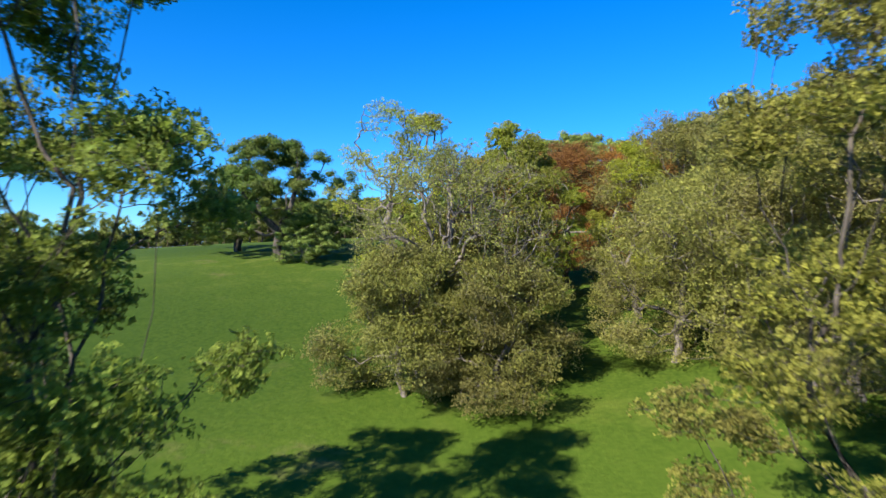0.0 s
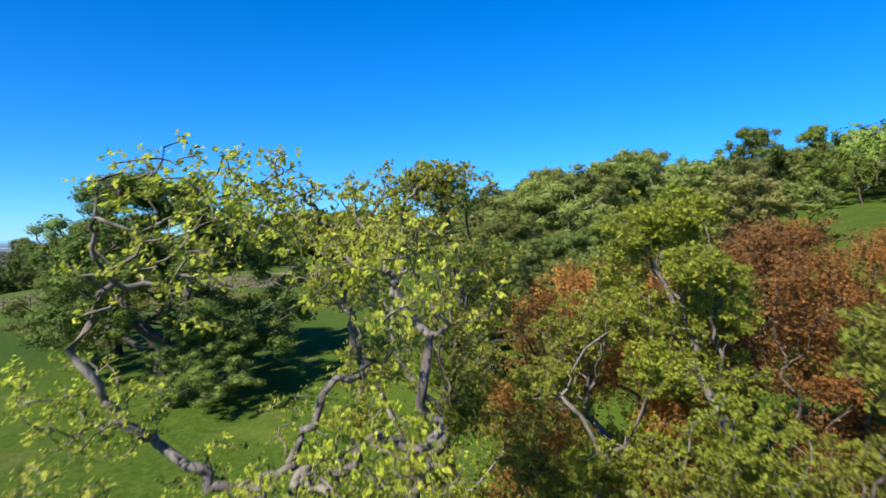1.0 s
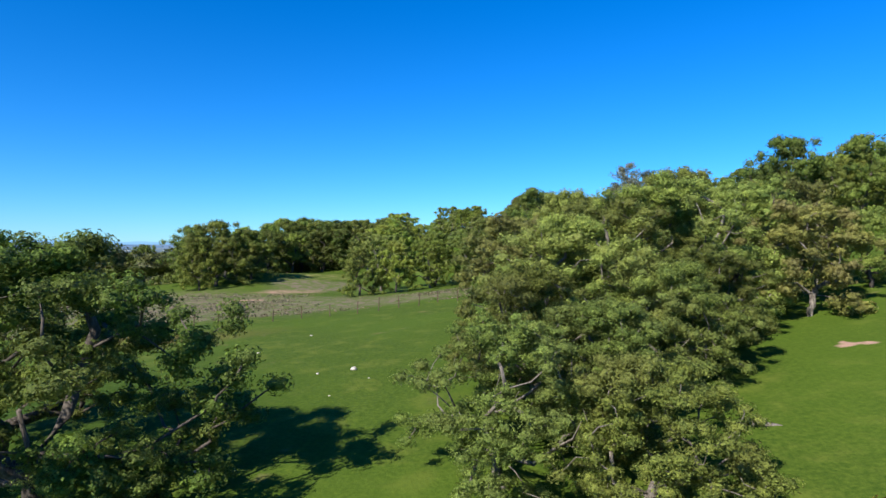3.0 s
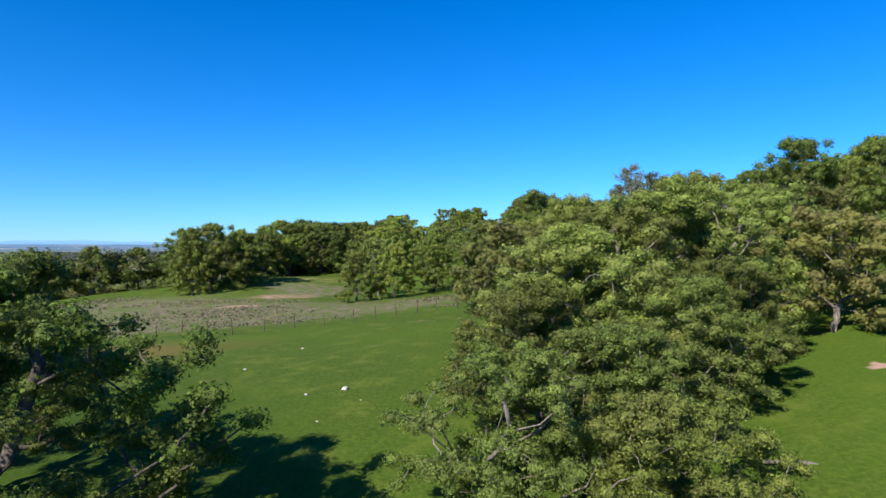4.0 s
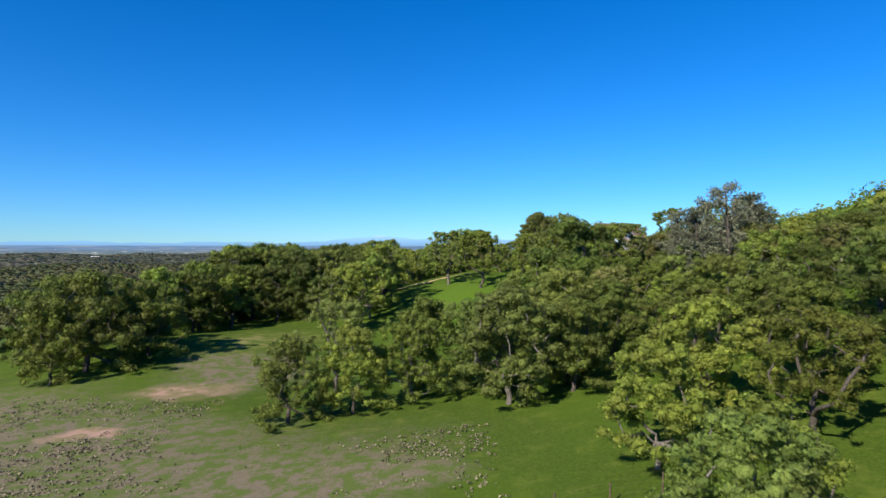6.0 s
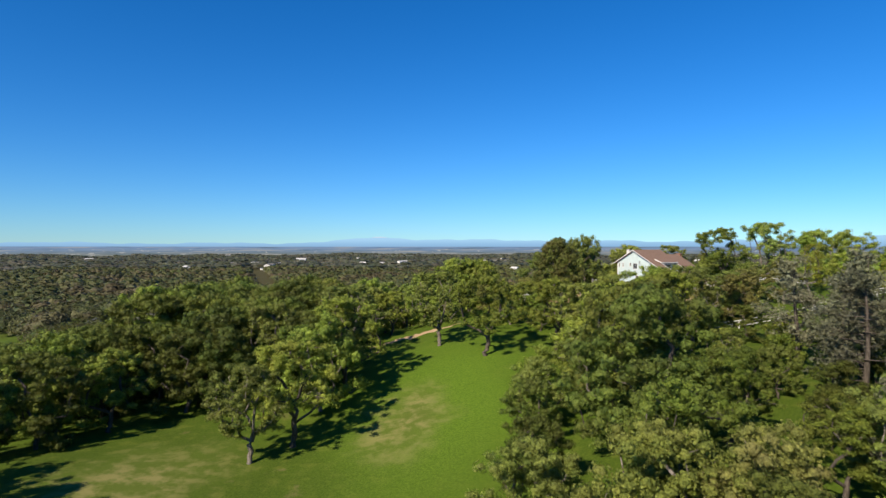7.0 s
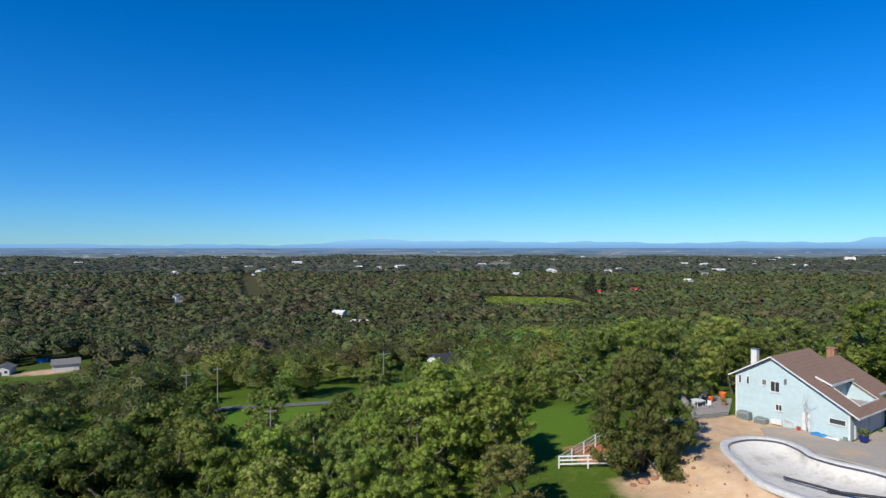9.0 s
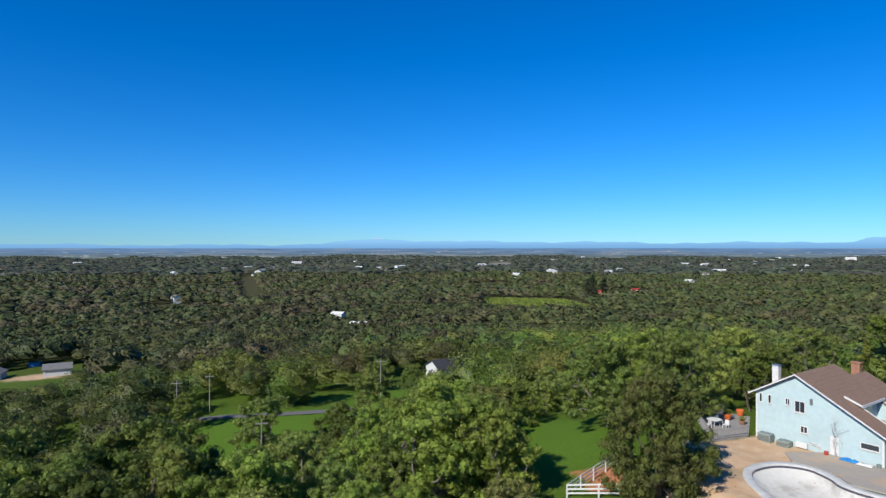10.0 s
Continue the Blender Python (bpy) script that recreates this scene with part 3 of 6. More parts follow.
def tree_form(seed, height, radius, pads, points, leaf_n, leaf_size, clump, low=0.1, fork=0.25, foot=0.03, thin=0.0, bend=0.12, bias=0.35, full=False, pad=0.30, skirt=0.8, lean=0.05):
    """The branches and the leaf sprays of one broad-leaved tree, as two mesh arrays. The crown is a dome of uneven pads of foliage, and the limbs reach for them."""
    rng = np.random.default_rng(seed)
    f = (np.arange(pads) + 0.5) / pads
    g = np.arange(pads) * 2.39996 + rng.normal(0, 0.35, pads)
    zc = (low + 0.28 * (1 - low)) * height
    z = (low + (1 - low) * f ** 0.9) * height
    up, down = (z - zc) / (height - zc), (zc - z) / max(zc - low * height, 0.1)
    reach = radius * np.where(z > zc, np.sqrt(np.clip(1 - np.abs(up) ** 2.2, 0.02, 1)), 1 - (1 - skirt) * down)
    size = pad * radius * rng.uniform(0.72, 1.25, pads)
    rr = np.maximum(reach - size * 0.75, 0.0) * rng.uniform(0.75, 1.08, pads)
    inner = rng.uniform(0, 1, pads) < 0.22
    rr[inner] *= rng.uniform(0.3, 0.7, inner.sum())
    z = np.minimum(z + rng.normal(0, 0.03 * height, pads), height - 0.5 * size)
    middle = np.stack([rr * np.cos(g), rr * np.sin(g), np.maximum(z, low * height * 0.8 + 0.1)], -1)
    pick = rng.integers(0, pads, points)
    off = rng.normal(0, 1, (points, 3))
    off /= np.linalg.norm(off, axis=1, keepdims=True)
    off *= rng.uniform(0, 1, (points, 1)) ** (0.34 if full else 0.45) * size[pick][:, None]
    off[:, 2] *= 0.66
    tips = middle[pick] + off
    tips[:, 2] = np.maximum(tips[:, 2], 0.06 * height)
    t = np.linspace(0, 1, 5)[:, None]
    slant = rng.normal(0, lean, 2) * height
    trunk = np.concatenate([slant * t, t * fork * height], 1) + np.concatenate([rng.normal(0, 0.012 * height, (5, 2)) * t, 0 * t], 1)
    trunk[0, 2] = -0.5
    nodes, parent, order = skeleton(rng, tips, trunk, bias)
    lines, area = limbs(rng, nodes, parent, order, foot * height, thin, bend)
    lines[0][1][0] *= 1.5
    if full:
        v, q = leaves(rng, tips, clump, leaf_n, leaf_size, 0.72, 0.85, 0.2)
        cv, cq = cores(rng, tips, clump * 0.62)
        sprays = np.concatenate([v, cv]), np.concatenate([q, cq + len(v)])
    else:
        twigs = nodes[len(trunk):][area[len(trunk):] < 14]
        sprays = leaves(rng, twigs, clump, leaf_n, leaf_size)
    bark_v, bark_q = tube(lines)
    leaf_v, leaf_q = sprays
    k = np.array([1.0, 1.0, height / np.percentile(leaf_v[:, 2], 99.7)])
    return (bark_v * k, bark_q), (leaf_v * k, leaf_q)


LIBRARY = {}


def tree_meshes(key, leaf, bark, **form):
    (wv, wq), (lv, lq) = tree_form(**form)
    LIBRARY[key] = (mesh_from("trunk", wv, wq, bark, True), mesh_from("crown", lv, lq, LEAF[leaf]), form["height"])


def plant(key, x, y, height, turn, label, name="oak_tree", wide=1.0, group="oak trees", sink=0.0):
    """One tree: an Empty at its foot with trunk and crown."""
    trunk_mesh, crown_mesh, full = LIBRARY[key]
    k = height / full
    ob = new(name)
    ob.matrix_basis = Matrix.LocRotScale((x, y, h(x, y) - sink), Euler((0, 0, radians(turn))), (k * wide, k * wide, k))
    tagged(ob, label, "tree", group)
    for nm, me in (("trunk", trunk_mesh), ("crown", crown_mesh)):
        o = new(nm, me)
        o.parent = ob
    return ob


SPRING = dict(pads=30, points=3000, leaf_n=14, leaf_size=0.070, clump=0.115, low=0.28, fork=0.30, foot=0.019, bend=0.10, bias=0.4, pad=0.26)
tree_meshes("spring_1", "yellow", BARK, seed=15, height=10.0, radius=2.5, **{**SPRING, "leaf_n": 10, "leaf_size": 0.080})
tree_meshes("spring_2", "yellow", BARK, seed=29, height=10.0, radius=2.7, **{**SPRING, "pads": 36, "points": 2300, "low": 0.22, "foot": 0.015, "bias": 0.18, "bend": 0.15, "leaf_n": 8})
tree_meshes("spring_3", "yellow", BARK, seed=23, height=10.0, radius=2.8, **{**SPRING, "pads": 34, "points": 3600, "leaf_n": 20, "leaf_size": 0.075})
tree_meshes("bud_1", "bud", BARK, seed=19, height=8.6, radius=4.2, **{**SPRING, "leaf_n": 6, "leaf_size": 0.085, "clump": 0.16, "low": 0.40, "fork": 0.45, "foot": 0.030, "pads": 36})
SLIM = dict(pads=60, points=2600, leaf_n=14, leaf_size=0.12, clump=0.20, low=0.05, fork=0.30, foot=0.0095, bias=0.6, bend=0.05, pad=0.22, skirt=0.85, lean=0.03)
tree_meshes("near_bud", "near_bud", BARK_DARK, seed=49, height=10.0, radius=2.9, **{**SLIM, "leaf_size": 0.095, "leaf_n": 20})
tree_meshes("near_green", "young", BARK_DARK, seed=46, height=10.0, radius=2.9, **SLIM)
OLIVE = dict(pads=30, points=1900, leaf_n=34, leaf_size=0.088, clump=0.34, fork=0.3, foot=0.022, pad=0.30, bias=0.35)
tree_meshes("olive_1", "bud", BARK, seed=31, height=7.0, radius=4.8, low=0.08, **OLIVE)
tree_meshes("olive_2", "bud", BARK, seed=37, height=8.5, radius=4.6, low=0.10, **OLIVE)
tree_meshes("skirt_1", "bud", BARK, seed=33, height=5.0, radius=3.2, low=0.04, **{**OLIVE, "points": 1500, "leaf_n": 44})
tree_meshes("rust_1", "copper", BARK_DARK, seed=41, height=8.5, radius=3.8, low=0.2, **OLIVE)
FULL = dict(pads=34, points=260, leaf_n=135, leaf_size=0.140, clump=0.56, low=0.05, fork=0.25, foot=0.028, thin=0.02, full=True, pad=0.27)
tree_meshes("full_1", "green", BARK, seed=53, height=8.0, radius=5.4, **FULL)
tree_meshes("full_2", "green", BARK, seed=59, height=9.0, radius=5.8, **FULL)
tree_meshes("full_3", "dark", BARK_DARK, seed=60, height=9.0, radius=5.8, **{**FULL, "low": 0.16, "pads": 38, "pad": 0.27, "foot": 0.04, "points": 270})
tree_meshes("live_1", "live", BARK_DARK, seed=61, height=9.5, radius=5.2, **{**FULL, "low": 0.01, "leaf_n": 66, "leaf_size": 0.23, "clump": 0.66, "pads": 60, "points": 420, "skirt": 0.95})
BROAD = {**FULL, "leaf_n": 62, "leaf_size": 0.22, "points": 190, "clump": 0.64, "thin": 0.04}
tree_meshes("broad_1", "green", BARK, seed=55, height=8.0, radius=5.4, **BROAD)
tree_meshes("broad_2", "bright", BARK, seed=57, height=9.0, radius=5.8, **BROAD)
tree_meshes("broad_3", "dark", BARK_DARK, seed=58, height=8.5, radius=5.6, **BROAD)
OPEN_FORM = dict(pads=26, points=150, leaf_n=56, leaf_size=0.22, clump=0.56, low=0.30, fork=0.3, foot=0.026, thin=0.02, full=True, pad=0.28, lean=0.05)
tree_meshes("open_1", "green", BARK, seed=63, height=10.0, radius=4.4, **OPEN_FORM)
tree_meshes("open_2", "bright", BARK_DARK, seed=67, height=10.0, radius=4.8, **OPEN_FORM)
tree_meshes("open_3", "deep", BARK_DARK, seed=69, height=9.0, radius=5.9, **{**OPEN_FORM, "pads": 40, "points": 260, "leaf_n": 120, "leaf_size": 0.145, "low": 0.16, "foot": 0.034, "pad": 0.24, "lean": 0.02})
MID = dict(pads=34, points=150, leaf_n=44, leaf_size=0.26, clump=0.66, low=0.12, fork=0.25, foot=0.024, thin=0.05, full=True, pad=0.26)
for k, leaf in enumerate(("green", "green", "bright", "bright", "olive", "dark", "rust")):
    tree_meshes(f"mid_{k}", leaf, BARK_DARK if k % 2 else BARK, seed=71 + k, height=8.5, radius=4.6, **MID)

# trees by the start of the way
NEAR = [("near_green", -4.5, -7.8, 11.2, 40), ("near_green", -6.6, -5.4, 9.2, 150), ("near_green", -4.2, -9.2, 7.2, 270), ("near_bud", 6.2, -7.4, 9.8, 200), ("olive_1", 10.6, 5.0, 7.4, 130), ("olive_2", 12.6, -0.5, 8.6, 10), ("bud_1", 1.3, 7.2, 8.5, 10), ("skirt_1", -0.6, 6.0, 5.2, 20), ("skirt_1", 2.6, 5.2, 4.8, 130), ("skirt_1", 1.4, 9.4, 5.6, 250), ("spring_1", -0.05, 14.8, 10.1, 75), ("spring_2", -1.2, 10.0, 10.4, 20), ("spring_3", 3.7, 14.6, 9.4, 30), ("spring_3", 4.3, 9.9, 8.9, 160), ("olive_2", 12.5, 2.4, 8.2, 80), ("olive_2", 15.0, 8.5, 9.2, 160), ("spring_3", 9.6, 12.5, 8.0, 250), ("olive_2", 9.4, 7.4, 6.8, 300), ("olive_2", 11.8, 13.6, 8.8, 100), ("mid_4", 16.0, 16.0, 9.0, 60), ("olive_1", 14.0, 5.0, 7.4, 220), ("mid_4", 19.0, 4.0, 8.5, 300), ("mid_4", 20.5, 12.0, 8.5, 20), ("rust_1", 3.6, 17.8, 7.5, 0), ("rust_1", 7.6, 18.2, 8.0, 120), ("rust_1", 11.4, 18.2, 7.6, 220)]
WORDS = {"near_green": "young oak with fresh green leaves on slim dark limbs", "olive": "olive-brown budding oak with dense fine twigs", "spring": "gnarled oak with sparse yellow-green spring leaves and grey bark", "rust": "rust-brown leaved oak among green neighbours", "bud": "half-bare grey oak with budding twigs and heavy limbs", "near_bud": "slender oak with yellow-green spring leaves on dark limbs", "skirt": "low spreading olive-brown oak round a taller trunk", "broad": "broad full-leaved green oak with a domed crown", "full": "broad full-leaved green oak with a domed crown", "open": "open-crowned oak on a bare leaning trunk", "mid": "oak with a rounded crown on the wooded slope"}


def words(key):
    return WORDS[key] if key in WORDS else WORDS[key.split("_")[0]]


for key, x, y, tall, turn in NEAR:
    plant(key, x, y, tall, turn, words(key))

# trees of the first meadow and the clump beyond it
MEADOW = [("open_3", -11.7, 30.4, 9.1, 20), ("full_1", -9.0, 28.8, 3.6, 160), ("full_3", -16.5, 35.5, 7.2, 100), ("full_1", 6.4, 30.4, 4.8, 210), ("full_2", 2.2, 32.8, 5.6, 300), ("full_1", 5.8, 34.8, 5.4, 0), ("full_2", 4.3, 39.2, 6.2, 60), ("full_1", 10.7, 39.4, 5.6, 90), ("full_2", 13.6, 43.4, 5.6, 200), ("full_1", 7.2, 44.0, 7.9, 140), ("full_2", 14.4, 49.8, 9.4, 10), ("mid_4", 5.0, 51.8, 7.9, 50), ("full_2", 9.6, 49.0, 8.5, 300), ("full_1", 10.0, 56.0, 9.2, 220), ("full_1", 17.5, 57.0, 10.0, 60), ("mid_4", 21.6, 47.6, 6.6, 0), ("mid_4", 26.0, 56.0, 7.6, 40), ("mid_1", 28.0, 51.5, 5.2, 70), ("broad_3", 41.0, 84.0, 11.8, 30), ("mid_5", 47.0, 80.0, 10.5, 100), ("mid_1", -42.0, 46.0, 5.0, 30), ("broad_3", -11.5, 97.5, 7.0, 15), ("mid_3", -6.5, 99.0, 7.4, 15), ("broad_2", -1.5, 101.0, 7.8, 75), ("broad_1", 4.5, 102.0, 8.0, 130), ("mid_5", -86.0, 128.0, 11.0, 0), ("mid_1", -79.0, 132.0, 10.5, 80), ("mid_5", -94.0, 124.0, 11.0, 150), ("mid_0", -71.0, 137.0, 10.0, 20), ("mid_5", -64.0, 142.0, 9.0, 210), ("mid_1", -57.0, 147.0, 8.5, 300), ("mid_0", -102.0, 120.0, 11.0, 45)]
for key, x, y, tall, turn in MEADOW:
    plant(key, x, y, tall, turn, words(key), wide=0.86 if y > 52 else 1.12)

# rows along the second meadow and the saddle
SADDLE = [("bud_1", -15.0, 200.0, 8.5, 40), ("broad_3", -52.8, 279.4, 8.4, 60), ("broad_1", -11.4, 277.9, 8.6, 150), ("broad_3", -1.6, 299.5, 8.2, 250), ("open_1", 26.0, 165.5, 8.8, 110), ("open_2", 30.5, 163.0, 10.2, 200), ("broad_3", -39.0, 116.5, 11.2, 0), ("broad_3", -45.0, 121.0, 10.5, 50), ("broad_3", -34.5, 121.5, 9.0, 100), ("open_1", -43.5, 133.0, 9.0, 20), ("open_2", -33.5, 147.4, 9.0, 200), ("open_1", -15.5, 138.1, 9.2, 10), ("open_2", -12.2, 141.5, 10.6, 70), ("open_2", -9.6, 156.4, 11.4, 30), ("open_1", 1.9, 168.3, 10.6, 30), ("open_2", 8.3, 161.6, 10.6, 120), ("open_2", 17.5, 161.5, 9.5, 40), ("open_1", 20.0, 159.5, 9.0, 10), ("broad_2", 22.0, 149.0, 10.5, 80), ("open_1", 26.0, 151.0, 10.2, 50), ("open_2", 29.5, 155.0, 10.6, 150), ("open_1", 33.5, 157.5, 10.6, 250), ("open_2", 30.0, 160.5, 9.4, 30), ("broad_1", 13.5, 113.0, 8.2, 300), ("broad_2", 16.4, 117.5, 8.6, 0), ("broad_1", 8.0, 119.5, 6.6, 170)]
for key, x, y, tall, turn in SADDLE:
    plant(key, x, y, tall, turn, words(key))

# trees round the house
YARD = [("live_1", 23.8, 194.0, 11.2, 0), ("broad_1", 27.0, 221.0, 11.0, 40), ("broad_2", 34.0, 225.0, 11.5, 90), ("broad_1", 48.0, 230.0, 10.5, 10), ("open_2", 66.0, 219.0, 12.6, 70), ("open_1", 78.0, 223.0, 15.9, 150), ("open_2", 90.0, 222.0, 15.9, 10), ("open_1", 58.0, 229.0, 10.0, 250), ("spring_1", 63.0, 181.0, 8.5, 0), ("broad_2", 72.0, 186.0, 10.0, 120), ("mid_1", 53.0, 181.0, 6.0, 0), ("broad_1", 27.0, 174.0, 6.4, 20), ("broad_1", 36.5, 171.5, 5.6, 100), ("broad_2", 13.0, 175.0, 6.0, 80), ("broad_1", 19.5, 174.5, 6.2, 140)]
BANK = [("broad_1", 23.0, 168.0, 7.2, 240), ("broad_2", 31.5, 170.0, 7.4, 20), ("broad_2", 37.5, 163.5, 5.5, 60), ("mid_2", 38.0, 175.5, 3.8, 60), ("mid_4", 50.0, 176.5, 6.6, 200), ("mid_4", 41.8, 174.5, 6.6, 70), ("broad_1", 46.0, 173.5, 7.0, 10), ("mid_4", 44.5, 169.5, 7.4, 150), ("mid_4", 57.0, 178.5, 6.6, 20), ("broad_1", -28.5, 256.0, 10.0, 20), ("mid_0", -17.0, 271.0, 4.8, 20), ("mid_3", -7.0, 267.0, 5.2, 90), ("broad_1", -34.0, 299.0, 9.0, 20), ("mid_1", -12.0, 311.0, 9.0, 70), ("mid_4", 10.5, 187.0, 6.5, 60)]
for key, x, y, tall, turn in YARD + BANK:
    plant(key, x, y, tall, turn, words(key) if key != "live_1" else "dense dark green live oak beside the yard", wide=0.8 if key == "live_1" else 1.0)

# open ground, where no wild trees are scattered
OPEN = [
    [(-58, -40), (3.5, -40), (3.0, 25), (-1, 40), (2, 62), (9.5, 62), (9.5, 96), (-12, 94), (-12, 108), (-6, 114), (6.5, 112), (8.0, 118), (9.0, 135), (16, 156), (16, 172), (8, 184), (-6, 180), (-7, 160), (-10, 147), (-24, 152), (-36, 140), (-34, 126), (-31, 112), (-44, 110), (-52, 124), (-72, 138), (-80, 120), (-70, 60)],
    [(11, 22), (40, 16), (46, 50), (50, 76), (38, 78), (26, 56), (15, 44)],
    [(-3, 22), (15, 22), (20, 45), (20, 64), (-3, 64)],
    [(14, 180), (20, 174), (34, 174), (40, 163), (66, 163), (80, 190), (80, 225), (60, 222), (46, 216), (30, 210), (22, 205)],
    [(-66, 303), (-52, 309), (-22, 276), (-15, 250), (-13, 226), (-26, 226), (-38, 242), (-54, 268)],
    [(-34, 306), (-19, 316), (-8, 322), (2, 300), (2, 264), (-22, 264)],
    [(19, 245), (29, 231), (24, 196), (14, 197), (14, 215)],
    [(-113, 342), (-96, 347), (-84, 324), (-100, 324)],
    [(-12, 332), (-6, 345), (18, 352), (30, 340), (14, 305), (10, 284), (-6, 284), (-10, 310)],
    [(12.5, 180), (20, 180), (25, 194), (14, 200)],
    [(-190, 380), (-175, 400), (-150, 402), (-128, 382), (-112, 340), (-104, 312), (-138, 312), (-180, 350)],
    [(17, 335), (26, 335), (42, 396), (34, 398), (18, 312)],
    [(36, 380), (66, 392), (74, 420), (44, 424)],
    [(-4, -30), (30, -30), (30, 20), (-4, 20)],
    [(-256, 925), (-224, 945), (-460, 1600), (-492, 1600)],
    [(45, 780), (165, 770), (200, 1010), (70, 1020)],
]


def is_open(x, y):
    hit = np.zeros(np.broadcast(x, y).shape, bool)
    for poly in OPEN:
        hit |= inside(poly, x, y)
    return hit


rng = np.random.default_rng(5)


def scatter(x0, x1, y0, y1, step, jitter=0.42):
    """Uneven rows of places."""
    a, b = np.meshgrid(np.arange(x0, x1, step), np.arange(y0, y1, step))
    a = a + (np.arange(a.shape[0])[:, None] % 2) * step * 0.5
    p = np.stack([a.ravel(), b.ravel()], -1)
    return p + rng.uniform(-jitter, jitter, p.shape) * step


TAKEN = np.array([(r[1], r[2]) for r in NEAR + MEADOW + SADDLE + YARD + BANK])
spots = scatter(-75, 100, 22, 262, 6.5)
spots = spots[~is_open(spots[:, 0], spots[:, 1])]
gap = np.linalg.norm(spots[:, None, :] - TAKEN[None], axis=2).min(1)
spots = spots[gap > 4.0]


def ragged(p):
    """Leave out places along the outer edges of the woods, unevenly."""
    nz = np.array([noise.noise((x * 0.03, y * 0.03, 11.0)) for x, y in p])
    far_side = np.abs(p[:, 0]) > 24
    cut = far_side & ((p[:, 1] + 45 * nz < 44) | (np.abs(p[:, 0] + 84) < 14 * (1 + 2.5 * nz)))
    return p[~cut]


near_way = np.abs(spots[:, 0] - 8) + 0.12 * np.abs(spots[:, 1] - 150)
order = np.argsort(near_way)
singles, rest = spots[order[:270]], spots[order[270:]]
for x, y in singles:
    mix = noise.noise((x * 0.03, y * 0.03, 0.5)) + rng.normal(0, 0.25)
    kind = (4 if mix > 0.78 else (5 if mix < -0.75 else int(rng.integers(0, 4))))
    tall = rng.uniform(7.6, 11.2) if not (8 < x < 60 and 60 < y < 186) else rng.uniform(5.6, 7.8)
    if -50 < x < -6 and 138 < y < 185:
        tall = rng.uniform(9.0, 11.8)
    if 24 < x < 70 and 118 < y < 166:
        tall = rng.uniform(3.6, 5.0)
    if 13 < x < 20 and 116 < y < 139:
        tall = max(5.0, rng.uniform(16.4, 18.2) - h(x, y))
    elif 20 < x < 40 and 114 < y < 160:
        tall = max(3.6, rng.uniform(10.8, 12.4) - h(x, y))
    if -45 < x < 6 and 168 < y < 206:
        tall = max(6.0, rng.uniform(12.6, 14.6) - h(x, y))
    if 4 < x < 22 and 183 < y < 213:
        tall = max(6.0, rng.uniform(16.8, 18.2) - h(x, y))
    if y > 213:
        tall = rng.uniform(5.8, 8.2)
    # western trees mostly get darker leaf colour, standing in for their shaded sides
    if (x < -12 and y > 138 and rng.uniform() < 0.85) or (x > 8 and 84 < y < 165 and rng.uniform() < 0.42):
        kind = 5
    key = f"mid_{kind}" if kind > 3 or rng.uniform() < 0.62 else f"open_{1 + kind % 2}"
    plant(key, x, y, tall, rng.uniform(0, 360), ("olive-tinted " if kind == 4 else "dark green " if kind == 5 else "rust-brown " if kind == 6 else "fresh green ") + words("mid"), wide=rng.uniform(0.85, 1.1))

# grey foothill pines on the ridge
def pine(x, y, tall, turn):
    rng2 = np.random.default_rng(int(x * 7 + y))
    ob = thing("pine_tree", (x, y, h(x, y)), turn, "tall grey-green foothill pine with an open crown", "tree", "pine trees")
    t = np.linspace(0, 1, 8)
    stem = np.stack([0.25 * np.sin(t * 5), 0.2 * np.cos(t * 4), t * tall - 0.4], -1)
    lines, tips = [(stem, np.linspace(0.028 * tall, 0.03, 8), 8)], []
    for f in np.linspace(0.22, 0.97, 34):
        a = rng2.uniform(0, 6.28)
        reach = tall * 0.42 * (1.05 - f) ** 0.55 * rng2.uniform(0.6, 1.1)
        s = stem[0] * (1 - f) + stem[-1] * f
        e = s + np.array([math.cos(a) * reach, math.sin(a) * reach, reach * rng2.uniform(0.1, 0.5)])
        mid = 0.5 * (s + e) - np.array([0, 0, 0.08 * reach])
        lines.append((np.array([s, mid, e]), np.array([0.05, 0.035, 0.015]), 4))
        tips += [e, mid, 0.5 * (mid + e)]
    wv, wq = tube(lines)
    lv, lq = leaves(rng2, np.array(tips), 0.07 * tall, 40, 0.3)
    for nm, me in (("trunk", mesh_from("trunk", wv, wq, BARK_DARK, True)), ("crown", mesh_from("crown", lv, lq, LEAF["needle"]))):
        new(nm, me).parent = ob


for x, y, tall, turn in ((31.7, 114.3, 12.5, 0), (26.5, 113.0, 8.0, 90), (36.5, 119.0, 10.5, 200), (33.5, 126.5, 10.0, 20), (37.0, 131.5, 11.0, 70), (39.0, 137.0, 9.0, 170), (37.0, 141.0, 11.0, 250), (53.0, 68.0, 15.5, 30), (43.0, 132.0, 10.5, 60), (39.0, 128.0, 10.0, 10)):
    pine(x, y, tall, turn)


